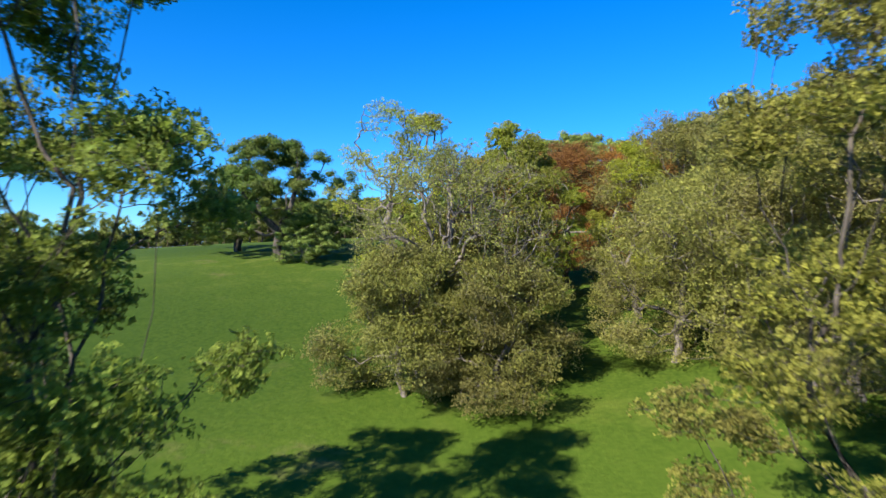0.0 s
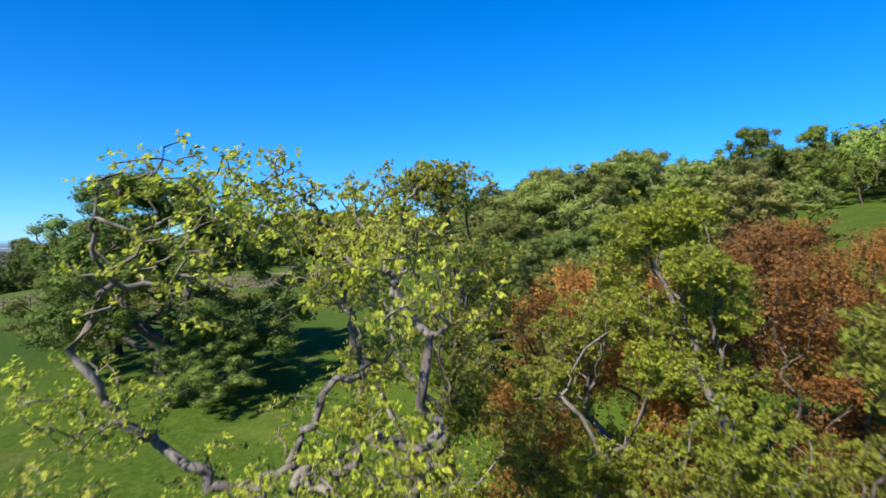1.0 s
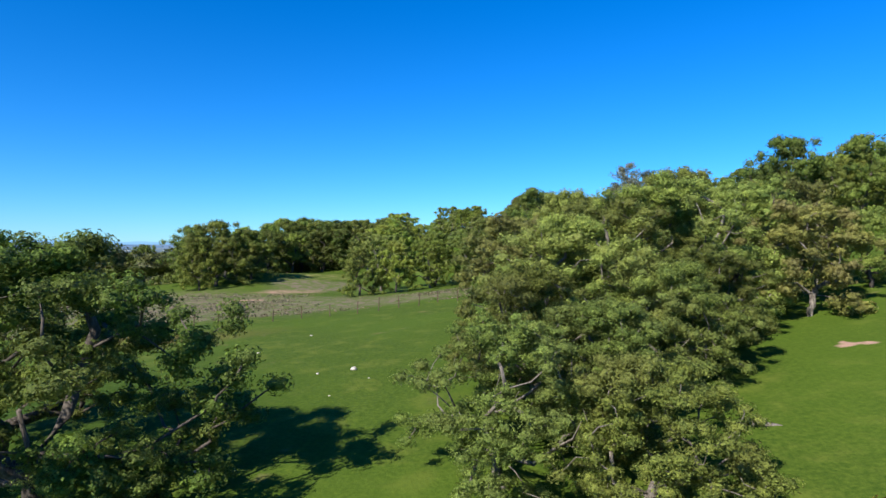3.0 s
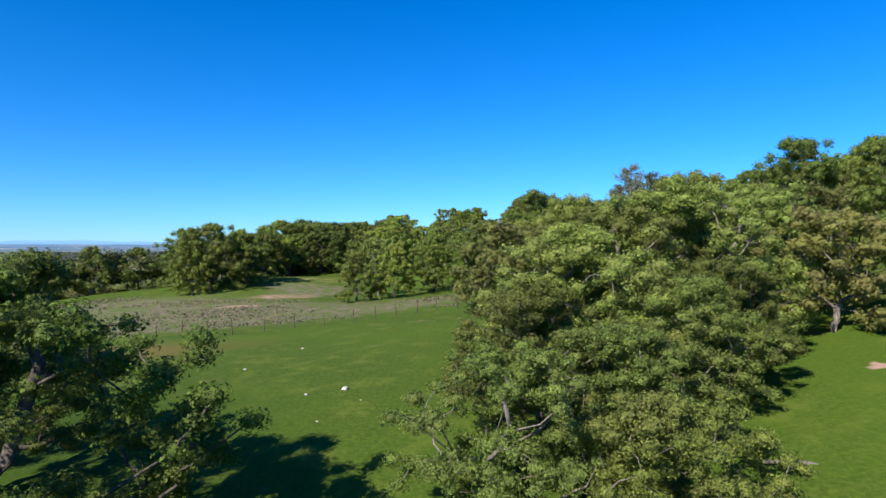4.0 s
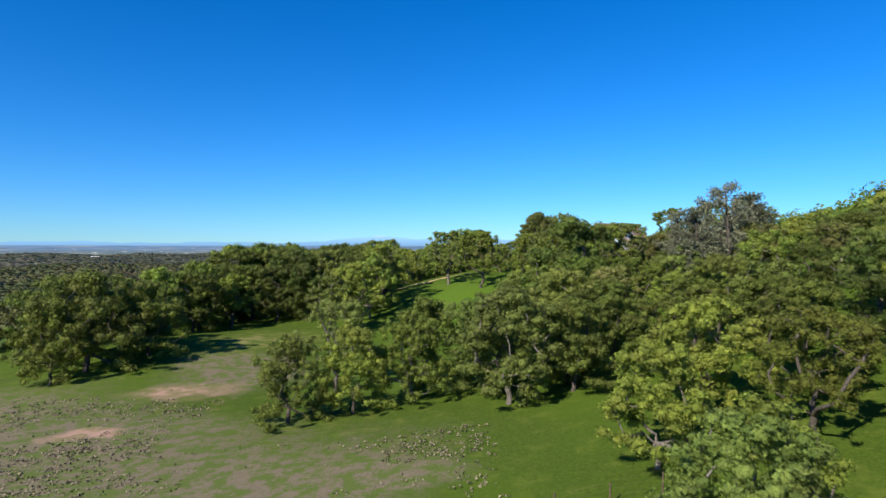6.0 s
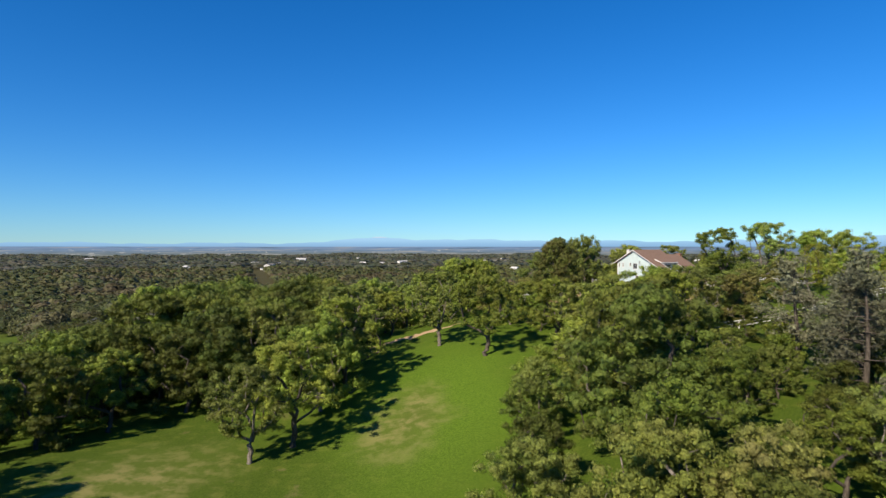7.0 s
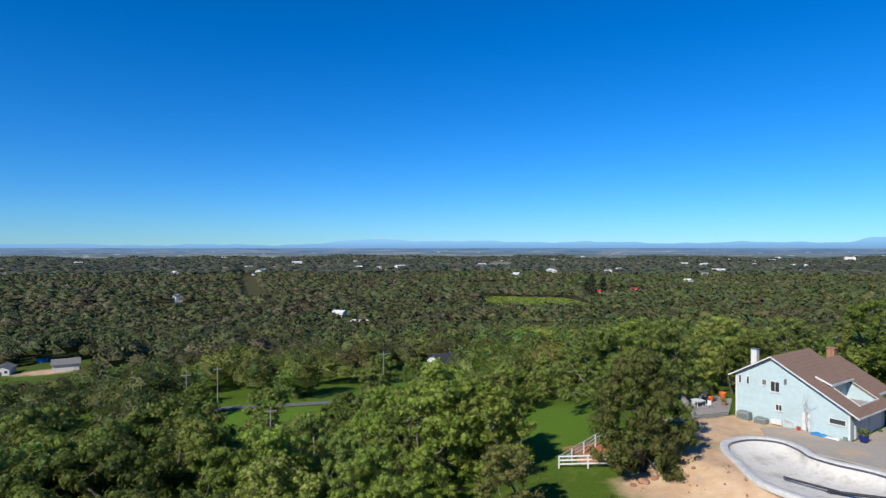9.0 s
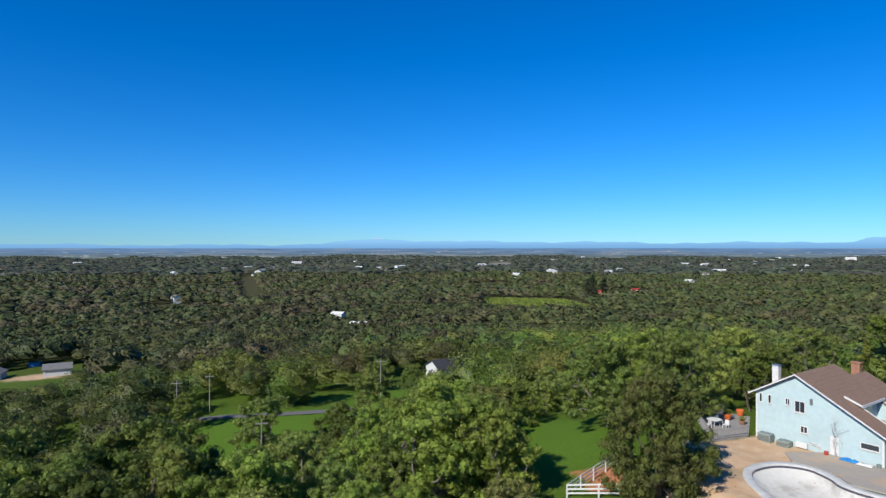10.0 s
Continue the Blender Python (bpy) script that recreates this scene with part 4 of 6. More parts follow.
# ---- woods past the reach of counting ----
def crown_template(seed, n, size, fine=True):
    """One crown of unit radius: lobes of loose sprays over a lumpy dome."""
    r = np.random.default_rng(seed)
    w = r.uniform(0, 6, 6)

    def lump(d):
        return 1 + 0.16 * np.sin(d[:, 0:1] * 6 + w[0]) * np.cos(d[:, 1:2] * 5 + w[1]) + 0.12 * np.sin(d[:, 2:3] * 7 + w[2] + d[:, 0:1] * 4)

    m = 22 if fine else 9
    g, f = np.arange(m) * 2.39996 + r.normal(0, 0.3, m), (np.arange(m) + 0.5) / m
    up = 1.0 - 1.25 * f
    flat = np.sqrt(np.clip(1 - up * up, 0, 1))
    lobe = np.stack([flat * np.cos(g), flat * np.sin(g), up], -1)
    lobe = lobe * lump(lobe) * r.uniform(0.66, 0.86, (m, 1))
    pick = r.integers(0, m, n)
    d = r.normal(0, 1, (n, 3)) + lobe[pick] * 1.1
    d /= np.linalg.norm(d, axis=1, keepdims=True)
    p = lobe[pick] + d * (0.30 if fine else 0.38) * r.uniform(0.75, 1.1, (n, 1))
    nrm = r.normal(0, 1, (n, 3)) * 0.3 + d
    nrm /= np.linalg.norm(nrm, axis=1, keepdims=True)
    t = np.cross(nrm, r.normal(0, 1, (n, 3)))
    t /= np.linalg.norm(t, axis=1, keepdims=True)
    b = np.cross(nrm, t)
    s = size * r.uniform(0.6, 1.35, (n, 1))
    v = np.stack([p - t * s * 0.5, p + b * s * 0.4 + nrm * s * 0.15, p + t * s * 0.5, p - b * s * 0.4 + nrm * s * 0.15], 1).reshape(-1, 3)
    ring = np.array([(math.sin(q) * math.cos(a), math.sin(q) * math.sin(a), math.cos(q)) for q in ((0.15, 0.6, 1.05, 1.5, 1.95) if fine else (0.4, 1.1, 1.9)) for a in np.arange(8 if fine else 6) * math.pi / (4 if fine else 3) + q])
    dome = ring * lump(ring) * 0.78
    m, k = (8, 4) if fine else (6, 2)
    quads = [(i * m + j, (i + 1) * m + j, (i + 1) * m + (j + 1) % m, i * m + (j + 1) % m) for i in range(k) for j in range(m)] + [(0, 2, 3, 5)]
    v = np.concatenate([v, dome[np.array(quads)].reshape(-1, 3)])
    v[:, 2] = v[:, 2] * 0.66 + 0.5
    return v


def woods(name, places, radius, n, size, leaf, label, kinds=6, tall=1.0, seed=0):
    """A wood of many crowns as one mesh."""
    r = np.random.default_rng(seed)
    forms = [crown_template(seed * 10 + k, n, size, n > 30) for k in range(kinds)]
    pick = r.integers(0, kinds, len(places))
    all_v = []
    for k in range(kinds):
        pl = places[pick == k]
        if not len(pl):
            continue
        a = r.uniform(0, 6.28, len(pl))
        s = radius * r.uniform(0.55, 1.4, len(pl))
        ca, sa = np.cos(a), np.sin(a)
        f = forms[k]
        vx = (f[None, :, 0] * ca[:, None] - f[None, :, 1] * sa[:, None]) * s[:, None] + pl[:, 0:1]
        vy = (f[None, :, 0] * sa[:, None] + f[None, :, 1] * ca[:, None]) * s[:, None] + pl[:, 1:2]
        vz = f[None, :, 2] * (s * tall * r.uniform(0.85, 1.2, len(pl)))[:, None] + lie(pl[:, 0], pl[:, 1])[:, None] + 0.25 * radius
        all_v.append(np.stack([vx, vy, vz], -1).reshape(-1, 3))
    v = np.concatenate(all_v)
    ob = new(name, mesh_from(name, v, np.arange(len(v)).reshape(-1, 4), LEAF[leaf]))
    return tagged(ob, label, "woods", kind="stuff")


def wedge(p, lo, hi, half=43.0):
    """Places between two distances from the end of the way, within the width of the view."""
    dx, dy = p[:, 0] - 5, p[:, 1] - 140
    d = np.hypot(dx, dy)
    return p[(d >= lo) & (d < hi) & (np.abs(np.degrees(np.arctan2(dx, dy))) < half)]


woods("hillside_woods", ragged(rest), 4.6, 420, 0.15, "valley", "oak woods on the hillsides", seed=1, tall=1.15)
ring = scatter(-330, 330, 215, 560, 9.0)
ring = ring[~is_open(ring[:, 0], ring[:, 1])]
ring = ring[(ring[:, 1] > 262) | (np.abs(ring[:, 0] - 12) > 88)]
side = scatter(-260, -75, 20, 215, 7.0)
side = np.concatenate([side, scatter(100, 180, 30, 215, 9.0)])
side = side[~is_open(side[:, 0], side[:, 1])]
side = ragged(side)
close = side[side[:, 0] > -140]
woods("side_woods", close[close[:, 0] < 50], 4.6, 420, 0.15, "valley", "oak woods on the lower slopes", seed=2)
side = np.concatenate([side[side[:, 0] <= -140], close[close[:, 0] > 50]])
woods("outer_woods", side, 4.9, 60, 0.34, "far", "oak woods on the outer slopes", seed=9)
woods("valley_woods", wedge(ring, 60, 230), 5.3, 800, 0.10, "valley", "dense mixed oak woods of the valley", seed=3, tall=1.15)
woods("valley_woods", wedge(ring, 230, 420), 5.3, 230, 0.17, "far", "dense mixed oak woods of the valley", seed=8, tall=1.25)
more = scatter(-620, 620, 380, 900, 9.4)
glade = np.array([noise.noise((x * 0.011, y * 0.016, 3.0)) for x, y in more])
woods("valley_woods", wedge(more[(glade < 0.38) & ~is_open(more[:, 0], more[:, 1])], 420, 720), 6.0, 26, 0.45, "far", "dark woods farther out in the valley", seed=4)
more = scatter(-1600, 1600, 620, 2250, 14.0)
glade = np.array([noise.noise((x * 0.005, y * 0.006, 7.0)) for x, y in more])
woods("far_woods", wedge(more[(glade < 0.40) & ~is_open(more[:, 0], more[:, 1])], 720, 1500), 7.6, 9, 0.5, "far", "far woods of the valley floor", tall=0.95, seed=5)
more = scatter(-3300, 3300, 1200, 4700, 30.0)
glade = np.array([noise.noise((x * 0.0022, y * 0.0014, 5.0)) + 0.4 * noise.noise((x * 0.009, y * 0.006, 2.0)) for x, y in more])
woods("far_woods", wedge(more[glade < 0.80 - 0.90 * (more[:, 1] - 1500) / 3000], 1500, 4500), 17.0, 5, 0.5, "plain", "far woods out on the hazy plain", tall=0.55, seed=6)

# ---- the house on the knoll ----
YARD_Z = 12.35


def window(parent, x0, x1, z0, z1, y=0.0, bars=1):
    """A framed window on the gable wall, its frame proud and its pane set back."""
    win = part("window", bmesh_frame(x0, x1, z0, z1, 0.06, y - 0.05, y + 0.02), MAT["trim"], parent, "white framed window")
    part("pane", box((x0 + 0.015, y - 0.022, z0 + 0.015), (x1 - 0.015, y - 0.012, z1 - 0.015)), MAT["glass"], win)
    if bars:
        mid = 0.5 * (x0 + x1)
        part("glazing_bar", box((mid - 0.025, y - 0.045, z0 + 0.015), (mid + 0.025, y - 0.023, z1 - 0.015)), MAT["trim"], win)
    part("sill", box((x0 - 0.09, y - 0.09, z0 - 0.12), (x1 + 0.09, y - 0.002, z0 - 0.072)), MAT["trim"], win)


def bmesh_frame(x0, x1, z0, z1, w, y0, y1):
    bm = bmesh.new()
    add_box(bm, (x0 - w, y0, z0 - w), (x0 + 0.015, y1, z1 + w))
    add_box(bm, (x1 - 0.015, y0, z0 - w), (x1 + w, y1, z1 + w))
    add_box(bm, (x0 + 0.015, y0, z0 - w), (x1 - 0.015, y1, z0 + 0.015))
    add_box(bm, (x0 + 0.015, y0, z1 - 0.015), (x1 - 0.015, y1, z1 + w))
    return bm


def roof_plane(parent, x0, z0, x1, z1, y0, y1, thick=0.16, label=""):
    """A sloping roof slab with courses of shingles, from eave (x0, z0) to ridge (x1, z1)."""
    def slope(xa, za, xb, zb, up, down):
        bm = bmesh.new()
        v = [bm.verts.new(p) for p in ((xa, y0, za + up), (xb, y0, zb + down), (xb, y1, zb + down), (xa, y1, za + up), (xa, y0, za - thick), (xb, y0, zb - thick), (xb, y1, zb - thick), (xa, y1, za - thick))]
        for f in ((0, 1, 2, 3), (7, 6, 5, 4), (0, 4, 5, 1), (3, 2, 6, 7), (0, 3, 7, 4), (1, 5, 6, 2)):
            bm.faces.new([v[i] for i in f])
        return bm

    roof = part("roof", slope(x0, z0, x1, z1, -0.02, -0.02), MAT["roof"], parent, label)
    rows = max(6, int(abs(x1 - x0) / 0.42))
    thick = 0.01
    for k in range(rows):
        a, b = k / rows, (k + 1) / rows
        part("shingle_course", slope(x0 + (x1 - x0) * a, z0 + (z1 - z0) * a, x0 + (x1 - x0) * b, z0 + (z1 - z0) * b, 0.016, 0.002), MAT["roof"], roof)
    return roof


def barge(parent, x0, z0, x1, z1, y, name="bargeboard"):
    """A white board under the sloping edge of a roof."""
    bm = bmesh.new()
    v = [bm.verts.new(p) for p in ((x0, y, z0 - 0.03), (x1, y, z1 - 0.03), (x1, y, z1 - 0.17), (x0, y, z0 - 0.17), (x0, y - 0.06, z0 - 0.03), (x1, y - 0.06, z1 - 0.03), (x1, y - 0.06, z1 - 0.17), (x0, y - 0.06, z0 - 0.17))]
    for f in ((0, 1, 2, 3), (7, 6, 5, 4), (0, 4, 5, 1), (1, 5, 6, 2), (2, 6, 7, 3), (3, 7, 4, 0)):
        bm.faces.new([v[i] for i in f])
    return part(name, bm, MAT["trim"], parent, "white painted roof edge board")


HOUSE_TURN = -54.6


def build_house():
    house = thing("house", (38.57, 206.2, YARD_Z), HOUSE_TURN, "pale blue two-storey house with a long brown shingle roof", "house")
    full = [(0, -0.4), (11.44, -0.4), (11.44, 2.83), (4.03, 7.08), (0, 4.80)]
    part("wall", prism(full, 2.2), MAT["wall"], house, "pale blue painted siding walls")
    # middle bay, with a balcony cut into the roof
    part("wall", prism([(0, -0.4), (11.44, -0.4), (11.44, 2.62), (8.5, 2.62), (8.5, 4.45), (7.5, 5.02), (4.03, 7.08), (0, 4.80)], 4.8), MAT["wall"], house, "pale blue walls round the roof balcony").matrix_basis = pose(0, 2.202, 0)
    part("wall", prism(full, 1.6), MAT["wall"], house).matrix_basis = pose(0, 7.004, 0)
    # second wing behind, stepped down
    part("wall", prism([(0.4, -0.4), (10.3, -0.4), (10.3, 3.4), (5.66, 6.0), (0.4, 3.4)], 3.4), MAT["wall"], house, "pale blue walls of the stepped wing").matrix_basis = pose(0, 8.61, 0)
    part("wall", prism([(-0.5, -0.4), (7, -0.4), (7, 3.0), (3.2, 4.8), (-0.5, 3.0)], 6.5), MAT["wall"], house).matrix_basis = pose(0, 12.02, 0)
    # lap siding boards on the gable
    z = 0.1
    while z < 6.9:
        x0 = 0.0 if z < 4.7 else (z - 4.70) / 2.3 * 4.03 + 0.1
        x1 = 11.44 if z < 2.7 else 11.44 - (z - 2.75) / 4.25 * 7.4 - 0.1
        if x1 - x0 > 0.3:
            bm = bmesh.new()
            v = [bm.verts.new(p) for p in ((x0, -0.014, z), (x1, -0.014, z), (x1, -0.004, z + 0.19), (x0, -0.004, z + 0.19), (x0, -0.002, z), (x1, -0.002, z), (x1, -0.002, z + 0.19), (x0, -0.002, z + 0.19))]
            for f in ((0, 1, 2, 3), (7, 6, 5, 4), (0, 4, 5, 1), (2, 6, 7, 3), (0, 3, 7, 4), (1, 5, 6, 2)):
                bm.faces.new([v[i] for i in f])
            part("siding_board", bm, MAT["wall"], house)
        z += 0.2
    low, high = (12.38, 2.53), (4.03, 7.32)

    def at(x):
        return low[1] + (x - low[0]) * (high[1] - low[1]) / (high[0] - low[0])

    roof_plane(house, -0.56, 4.66, *high, -0.45, 8.6)
    roof_plane(house, *low, *high, -0.45, 2.2)
    roof_plane(house, *low, 11.45, at(11.45), 2.202, 7.0)
    roof_plane(house, 7.5, at(7.5), *high, 2.202, 7.0)
    roof_plane(house, *low, *high, 7.002, 8.6)
    roof_plane(house, 10.9, 3.35, 5.66, 6.38, 8.62, 12.3)
    roof_plane(house, -0.2, 3.2, 5.66, 6.38, 8.62, 12.3)
    roof_plane(house, 7.6, 2.85, 3.2, 5.05, 12.35, 18.8)
    roof_plane(house, -1.1, 2.85, 3.2, 5.05, 12.35, 18.8)
    barge(house, -0.56, 4.66, *high, -0.46)
    barge(house, *low, *high, -0.46)
    part("fascia", box((12.35, -0.5, 2.36), (12.43, 8.6, 2.52)), MAT["trim"], house, "white eave board and gutter")
    part("fascia", box((-0.64, -0.5, 4.50), (-0.56, 8.6, 4.66)), MAT["trim"], house, "white eave board and gutter")
    part("fascia", box((10.88, 8.62, 3.1), (10.98, 12.3, 3.36)), MAT["trim"], house)
    for x in (0.0, 11.32):
        part("corner_board", box((x - 0.02, -0.03, -0.3), (x + 0.14, -0.015, 2.7 if x > 1 else 4.7)), MAT["trim"], house)
    for x0, x1, z0, z1, bars in ((0.38, 0.62, 3.80, 4.66, 0), (1.28, 1.52, 3.82, 4.64, 0), (2.98, 3.36, 4.02, 4.62, 1), (3.88, 4.78, 3.50, 4.56, 1), (4.42, 5.02, 1.56, 2.16, 1), (9.62, 11.06, 1.40, 1.90, 0)):
        window(house, x0, x1, z0, z1, -0.016, bars)
    part("service_door", box((7.05, -0.05, -0.02), (7.8, -0.016, 1.85), 0.01), MAT["trim"], house, "white side door")
    part("meter_box", box((5.28, -0.16, 4.50), (5.52, -0.016, 5.05), 0.02), MAT["metal"], house)
    part("vent_cover", box((4.0, -0.3, 0.05), (5.1, -0.016, 0.58), 0.03), MAT["trim"], house)
    for z in (0.62, 0.8):
        part("pipe", rod([(5.3, -0.09, z), (5.9, -0.09, z - 0.05), (6.3, -0.09, z - 0.25), (6.3, -0.09, 0.0)], [0.05] * 4, 6), MAT["trim"], house)
    # balcony in the roof: its floor, back wall with a door, and shallow roof
    part("dormer_roof", prism([(7.42, at(7.42) + 0.02), (9.05, 4.70), (9.05, 4.84), (7.42, at(7.42) + 0.16)], 5.3), MAT["roof"], house, "shallow shingle roof over the balcony").matrix_basis = pose(0, 1.95, 0)
    part("fascia", box((9.052, 1.93, 4.62), (9.11, 7.27, 4.86)), MAT["trim"], house)
    part("fascia", prism([(7.5, at(7.5) - 0.02), (9.05, 4.68), (9.05, 4.86), (7.5, at(7.5) + 0.18)], 0.05), MAT["trim"], house).matrix_basis = pose(0, 1.89, 0)
    part("balcony_floor", box((8.5, 2.21, 2.625), (11.42, 6.99, 2.68)), MAT["concrete"], house)
    part("parapet", box((11.36, 2.21, 2.68), (11.46, 6.99, at(11.45) + 0.1)), MAT["trim"], house)
    for y in (2.206, 6.96):
        part("cheek_cap", prism([(9.1, at(9.1) + 0.05), (11.5, at(11.5) + 0.05), (11.5, at(11.5) + 0.13), (9.1, at(9.1) + 0.13)], 0.04), MAT["trim"], house).matrix_basis = pose(0, y, 0)
    glass_door = part("balcony_door", box((8.5, 3.2, 2.7), (8.56, 5.6, 4.4)), MAT["trim"], house, "white framed balcony door")
    for y in (3.28, 4.44):
        part("pane", box((8.56, y, 2.8), (8.575, y + 1.08, 4.3)), MAT["glass"], glass_door)
    # garage front along the eave side
    for y0 in (1.0, 4.6):
        door = part("garage_door", box((11.44, y0, 0.0), (11.5, y0 + 3.0, 2.15)), MAT["trim"], house, "white sectional garage door")
        for r in range(4):
            for c in range(4):
                part("panel", box((11.5, y0 + 0.1 + c * 0.72, 0.08 + r * 0.52), (11.525, y0 + 0.72 + c * 0.72, 0.48 + r * 0.52)), MAT["trim"], door)
    # chimneys
    flue = part("chimney", box((0.6, 2.1, 5.0), (1.25, 2.75, 7.35), 0.03), MAT["trim"], house, "white boxed chimney")
    part("cap", box((0.55, 2.05, 7.35), (1.3, 2.8, 7.43), 0.02), MAT["metal"], flue)
    stack = part("chimney", box((2.7, 16.4, 3.8), (3.6, 17.2, 6.35), 0.03), MAT["brick"], house, "orange brick chimney")
    part("cap", box((2.62, 16.32, 6.35), (3.68, 17.28, 6.48), 0.02), MAT["brick"], stack)
    return house


build_house()


# ---- pool and yard ----
def build_pool():
    pool = thing("swimming_pool", (0, 0, 0), 0, "empty kidney-shaped swimming pool with pale plaster", "pool")
    line = np.array(POOL_LINE)
    c = line.mean(0)
    d = np.roll(line, -1, 0) - np.roll(line, 1, 0)
    nrm = np.stack([d[:, 1], -d[:, 0]], -1)
    nrm /= np.linalg.norm(nrm, axis=1, keepdims=True)
    if ((line - c) * nrm).sum() < 0:
        nrm = -nrm
    m = len(line)

    def band(rings, name, mat, label):
        v = np.concatenate([np.column_stack([line + nrm * off, np.full(m, z)]) for off, z in rings])
        q = [(r * m + i, r * m + (i + 1) % m, (r + 1) * m + (i + 1) % m, (r + 1) * m + i) for r in range(len(rings) - 1) for i in range(m)]
        ob = new(name, mesh_from(name, v, q, mat, True))
        ob.parent = pool
        tagged(ob, label)

    top = YARD_Z
    band([(0.75, top - 0.3), (0.75, top + 0.06), (0.70, top + 0.10), (0.05, top + 0.10), (0.0, top + 0.06), (0.0, top - 0.05)], "coping", MAT["coping"], "pale concrete pool edge")
    band([(0.0, top - 0.05), (-0.02, top - 0.24)], "tile_band", MAT["tile"], "dark waterline tile")
    # wall sloping into the bowl
    v = [np.column_stack([line - nrm * 0.02, np.full(m, top - 0.24)])]
    for f, z in ((0.90, -0.75), (0.75, -1.05), (0.5, -1.25), (0.2, -1.35)):
        v.append(np.column_stack([c + (line - c) * f, np.full(m, top + z)]))
    v = np.concatenate(v + [np.array([[c[0], c[1], top - 1.38]])])
    q = [(r * m + i, r * m + (i + 1) % m, (r + 1) * m + (i + 1) % m, (r + 1) * m + i) for r in range(4) for i in range(m)]
    q += [(4 * m + i, 4 * m + (i + 1) % m, 5 * m, 5 * m) for i in range(m)]
    bm = bmesh.new()
    vs = [bm.verts.new(p) for p in v]
    for f in q:
        bm.faces.new([vs[i] for i in dict.fromkeys(f)])
    part("basin", bm, MAT["plaster"], pool, "stained off-white pool plaster", True)


build_pool()

apron = part("patio", slab([(38.6, 201.0), (42.2, 201.0), (45.15, 196.8), (46.9, 191.4), (46.4, 189.6), (44.0, 188.0), (42.9, 189.4), (40.9, 191.7), (39.75, 193.3), (39.8, 195.6), (39.2, 197.2), (37.9, 198.6)], YARD_Z - 0.3, YARD_Z + 0.09), MAT["concrete"])
tagged(apron, "grey concrete patio between pool and house", "patio", kind="structure")
drive = part("driveway", slab([(45.3, 196.6), (52.3, 201.6), (58.5, 204.0), (72.0, 207.0), (74.0, 198.0), (60.0, 195.0), (52.0, 191.5), (47.2, 190.6)], YARD_Z - 0.3, YARD_Z + 0.06), MAT["concrete"])
tagged(drive, "pale concrete driveway before the garage", "driveway", kind="structure")


def rail_fence(points, label, tall=1.25, rails=3, gap=2.4, mat="trim", name="rail_fence", thick=0.07):
    """A post and rail fence along a line on the ground."""
    ob = thing(name, (*points[0], h(*points[0])), 0, label, "fence")
    ox, oy, oz = points[0][0], points[0][1], h(*points[0])
    nodes = []
    for (ax, ay), (bx, by) in zip(points, points[1:]):
        k = max(1, round(math.hypot(bx - ax, by - ay) / gap))
        nodes += [(ax + (bx - ax) * i / k, ay + (by - ay) * i / k) for i in range(k)]
    nodes.append(points[-1])
    for x, y in nodes:
        z = h(x, y)
        part("post", box((x - ox - thick, y - oy - thick, z - oz - 0.3), (x - ox + thick, y - oy + thick, z - oz + tall), 0.012), MAT[mat], ob)
    for (ax, ay), (bx, by) in zip(nodes, nodes[1:]):
        for r in range(rails):
            f = tall * (0.92 - 0.30 * r)
            a, b = Vector((ax - ox, ay - oy, h(ax, ay) - oz + f)), Vector((bx - ox, by - oy, h(bx, by) - oz + f))
            side = Vector((-(b - a).y, (b - a).x, 0)).normalized() * 0.022
            bm = bmesh.new()
            v = [bm.verts.new(p) for p in (a - side, b - side, b + side, a + side)]
            w = [bm.verts.new(p.co + Vector((0, 0, 0.14))) for p in v]
            for f4 in ((0, 1, 2, 3), (4, 7, 6, 5), (0, 4, 5, 1), (1, 5, 6, 2), (2, 6, 7, 3), (3, 7, 4, 0)):
                bm.faces.new([(v + w)[i] for i in f4])
            part("rail", bm, MAT[mat], ob)
    return ob


rail_fence([(36.4, 178.6), (36.6, 177.0), (37.6, 171.5), (42.0, 166.3), (52.7, 168.5), (69.5, 175.0), (84.0, 180.0)], "white painted post and rail fence round the paddock")
rail_fence([(22.0, 195.2), (16.8, 197.3), (23.2, 203.8)], "white painted rail fence round a small brown pen")
rail_fence([(64.0, 212.0), (72.0, 212.4), (84.0, 208.0)], "white painted rail fence behind the lawn")


def panel_fence(points):
    ob = thing("panel_fence", (*points[0], YARD_Z), 0, "white vinyl panel fence beside the driveway", "fence")
    ox, oy = points[0]
    for x, y in points:
        part("post", box((x - ox - 0.08, y - oy - 0.08, -0.2), (x - ox + 0.08, y - oy + 0.08, 1.5), 0.015), MAT["trim"], ob)
    for (ax, ay), (bx, by) in zip(points, points[1:]):
        L = math.hypot(bx - ax, by - ay)
        o = part("panel", box((0.085, -0.02, 0.12), (L - 0.085, 0.02, 1.38)), MAT["trim"], ob)
        o.matrix_basis = pose(ax - ox, ay - oy, 0, 0, 0, math.degrees(math.atan2(by - ay, bx - ax)))


panel_fence([(47.6, 193.4), (48.5, 191.5), (49.6, 189.7), (51.2, 188.2)])


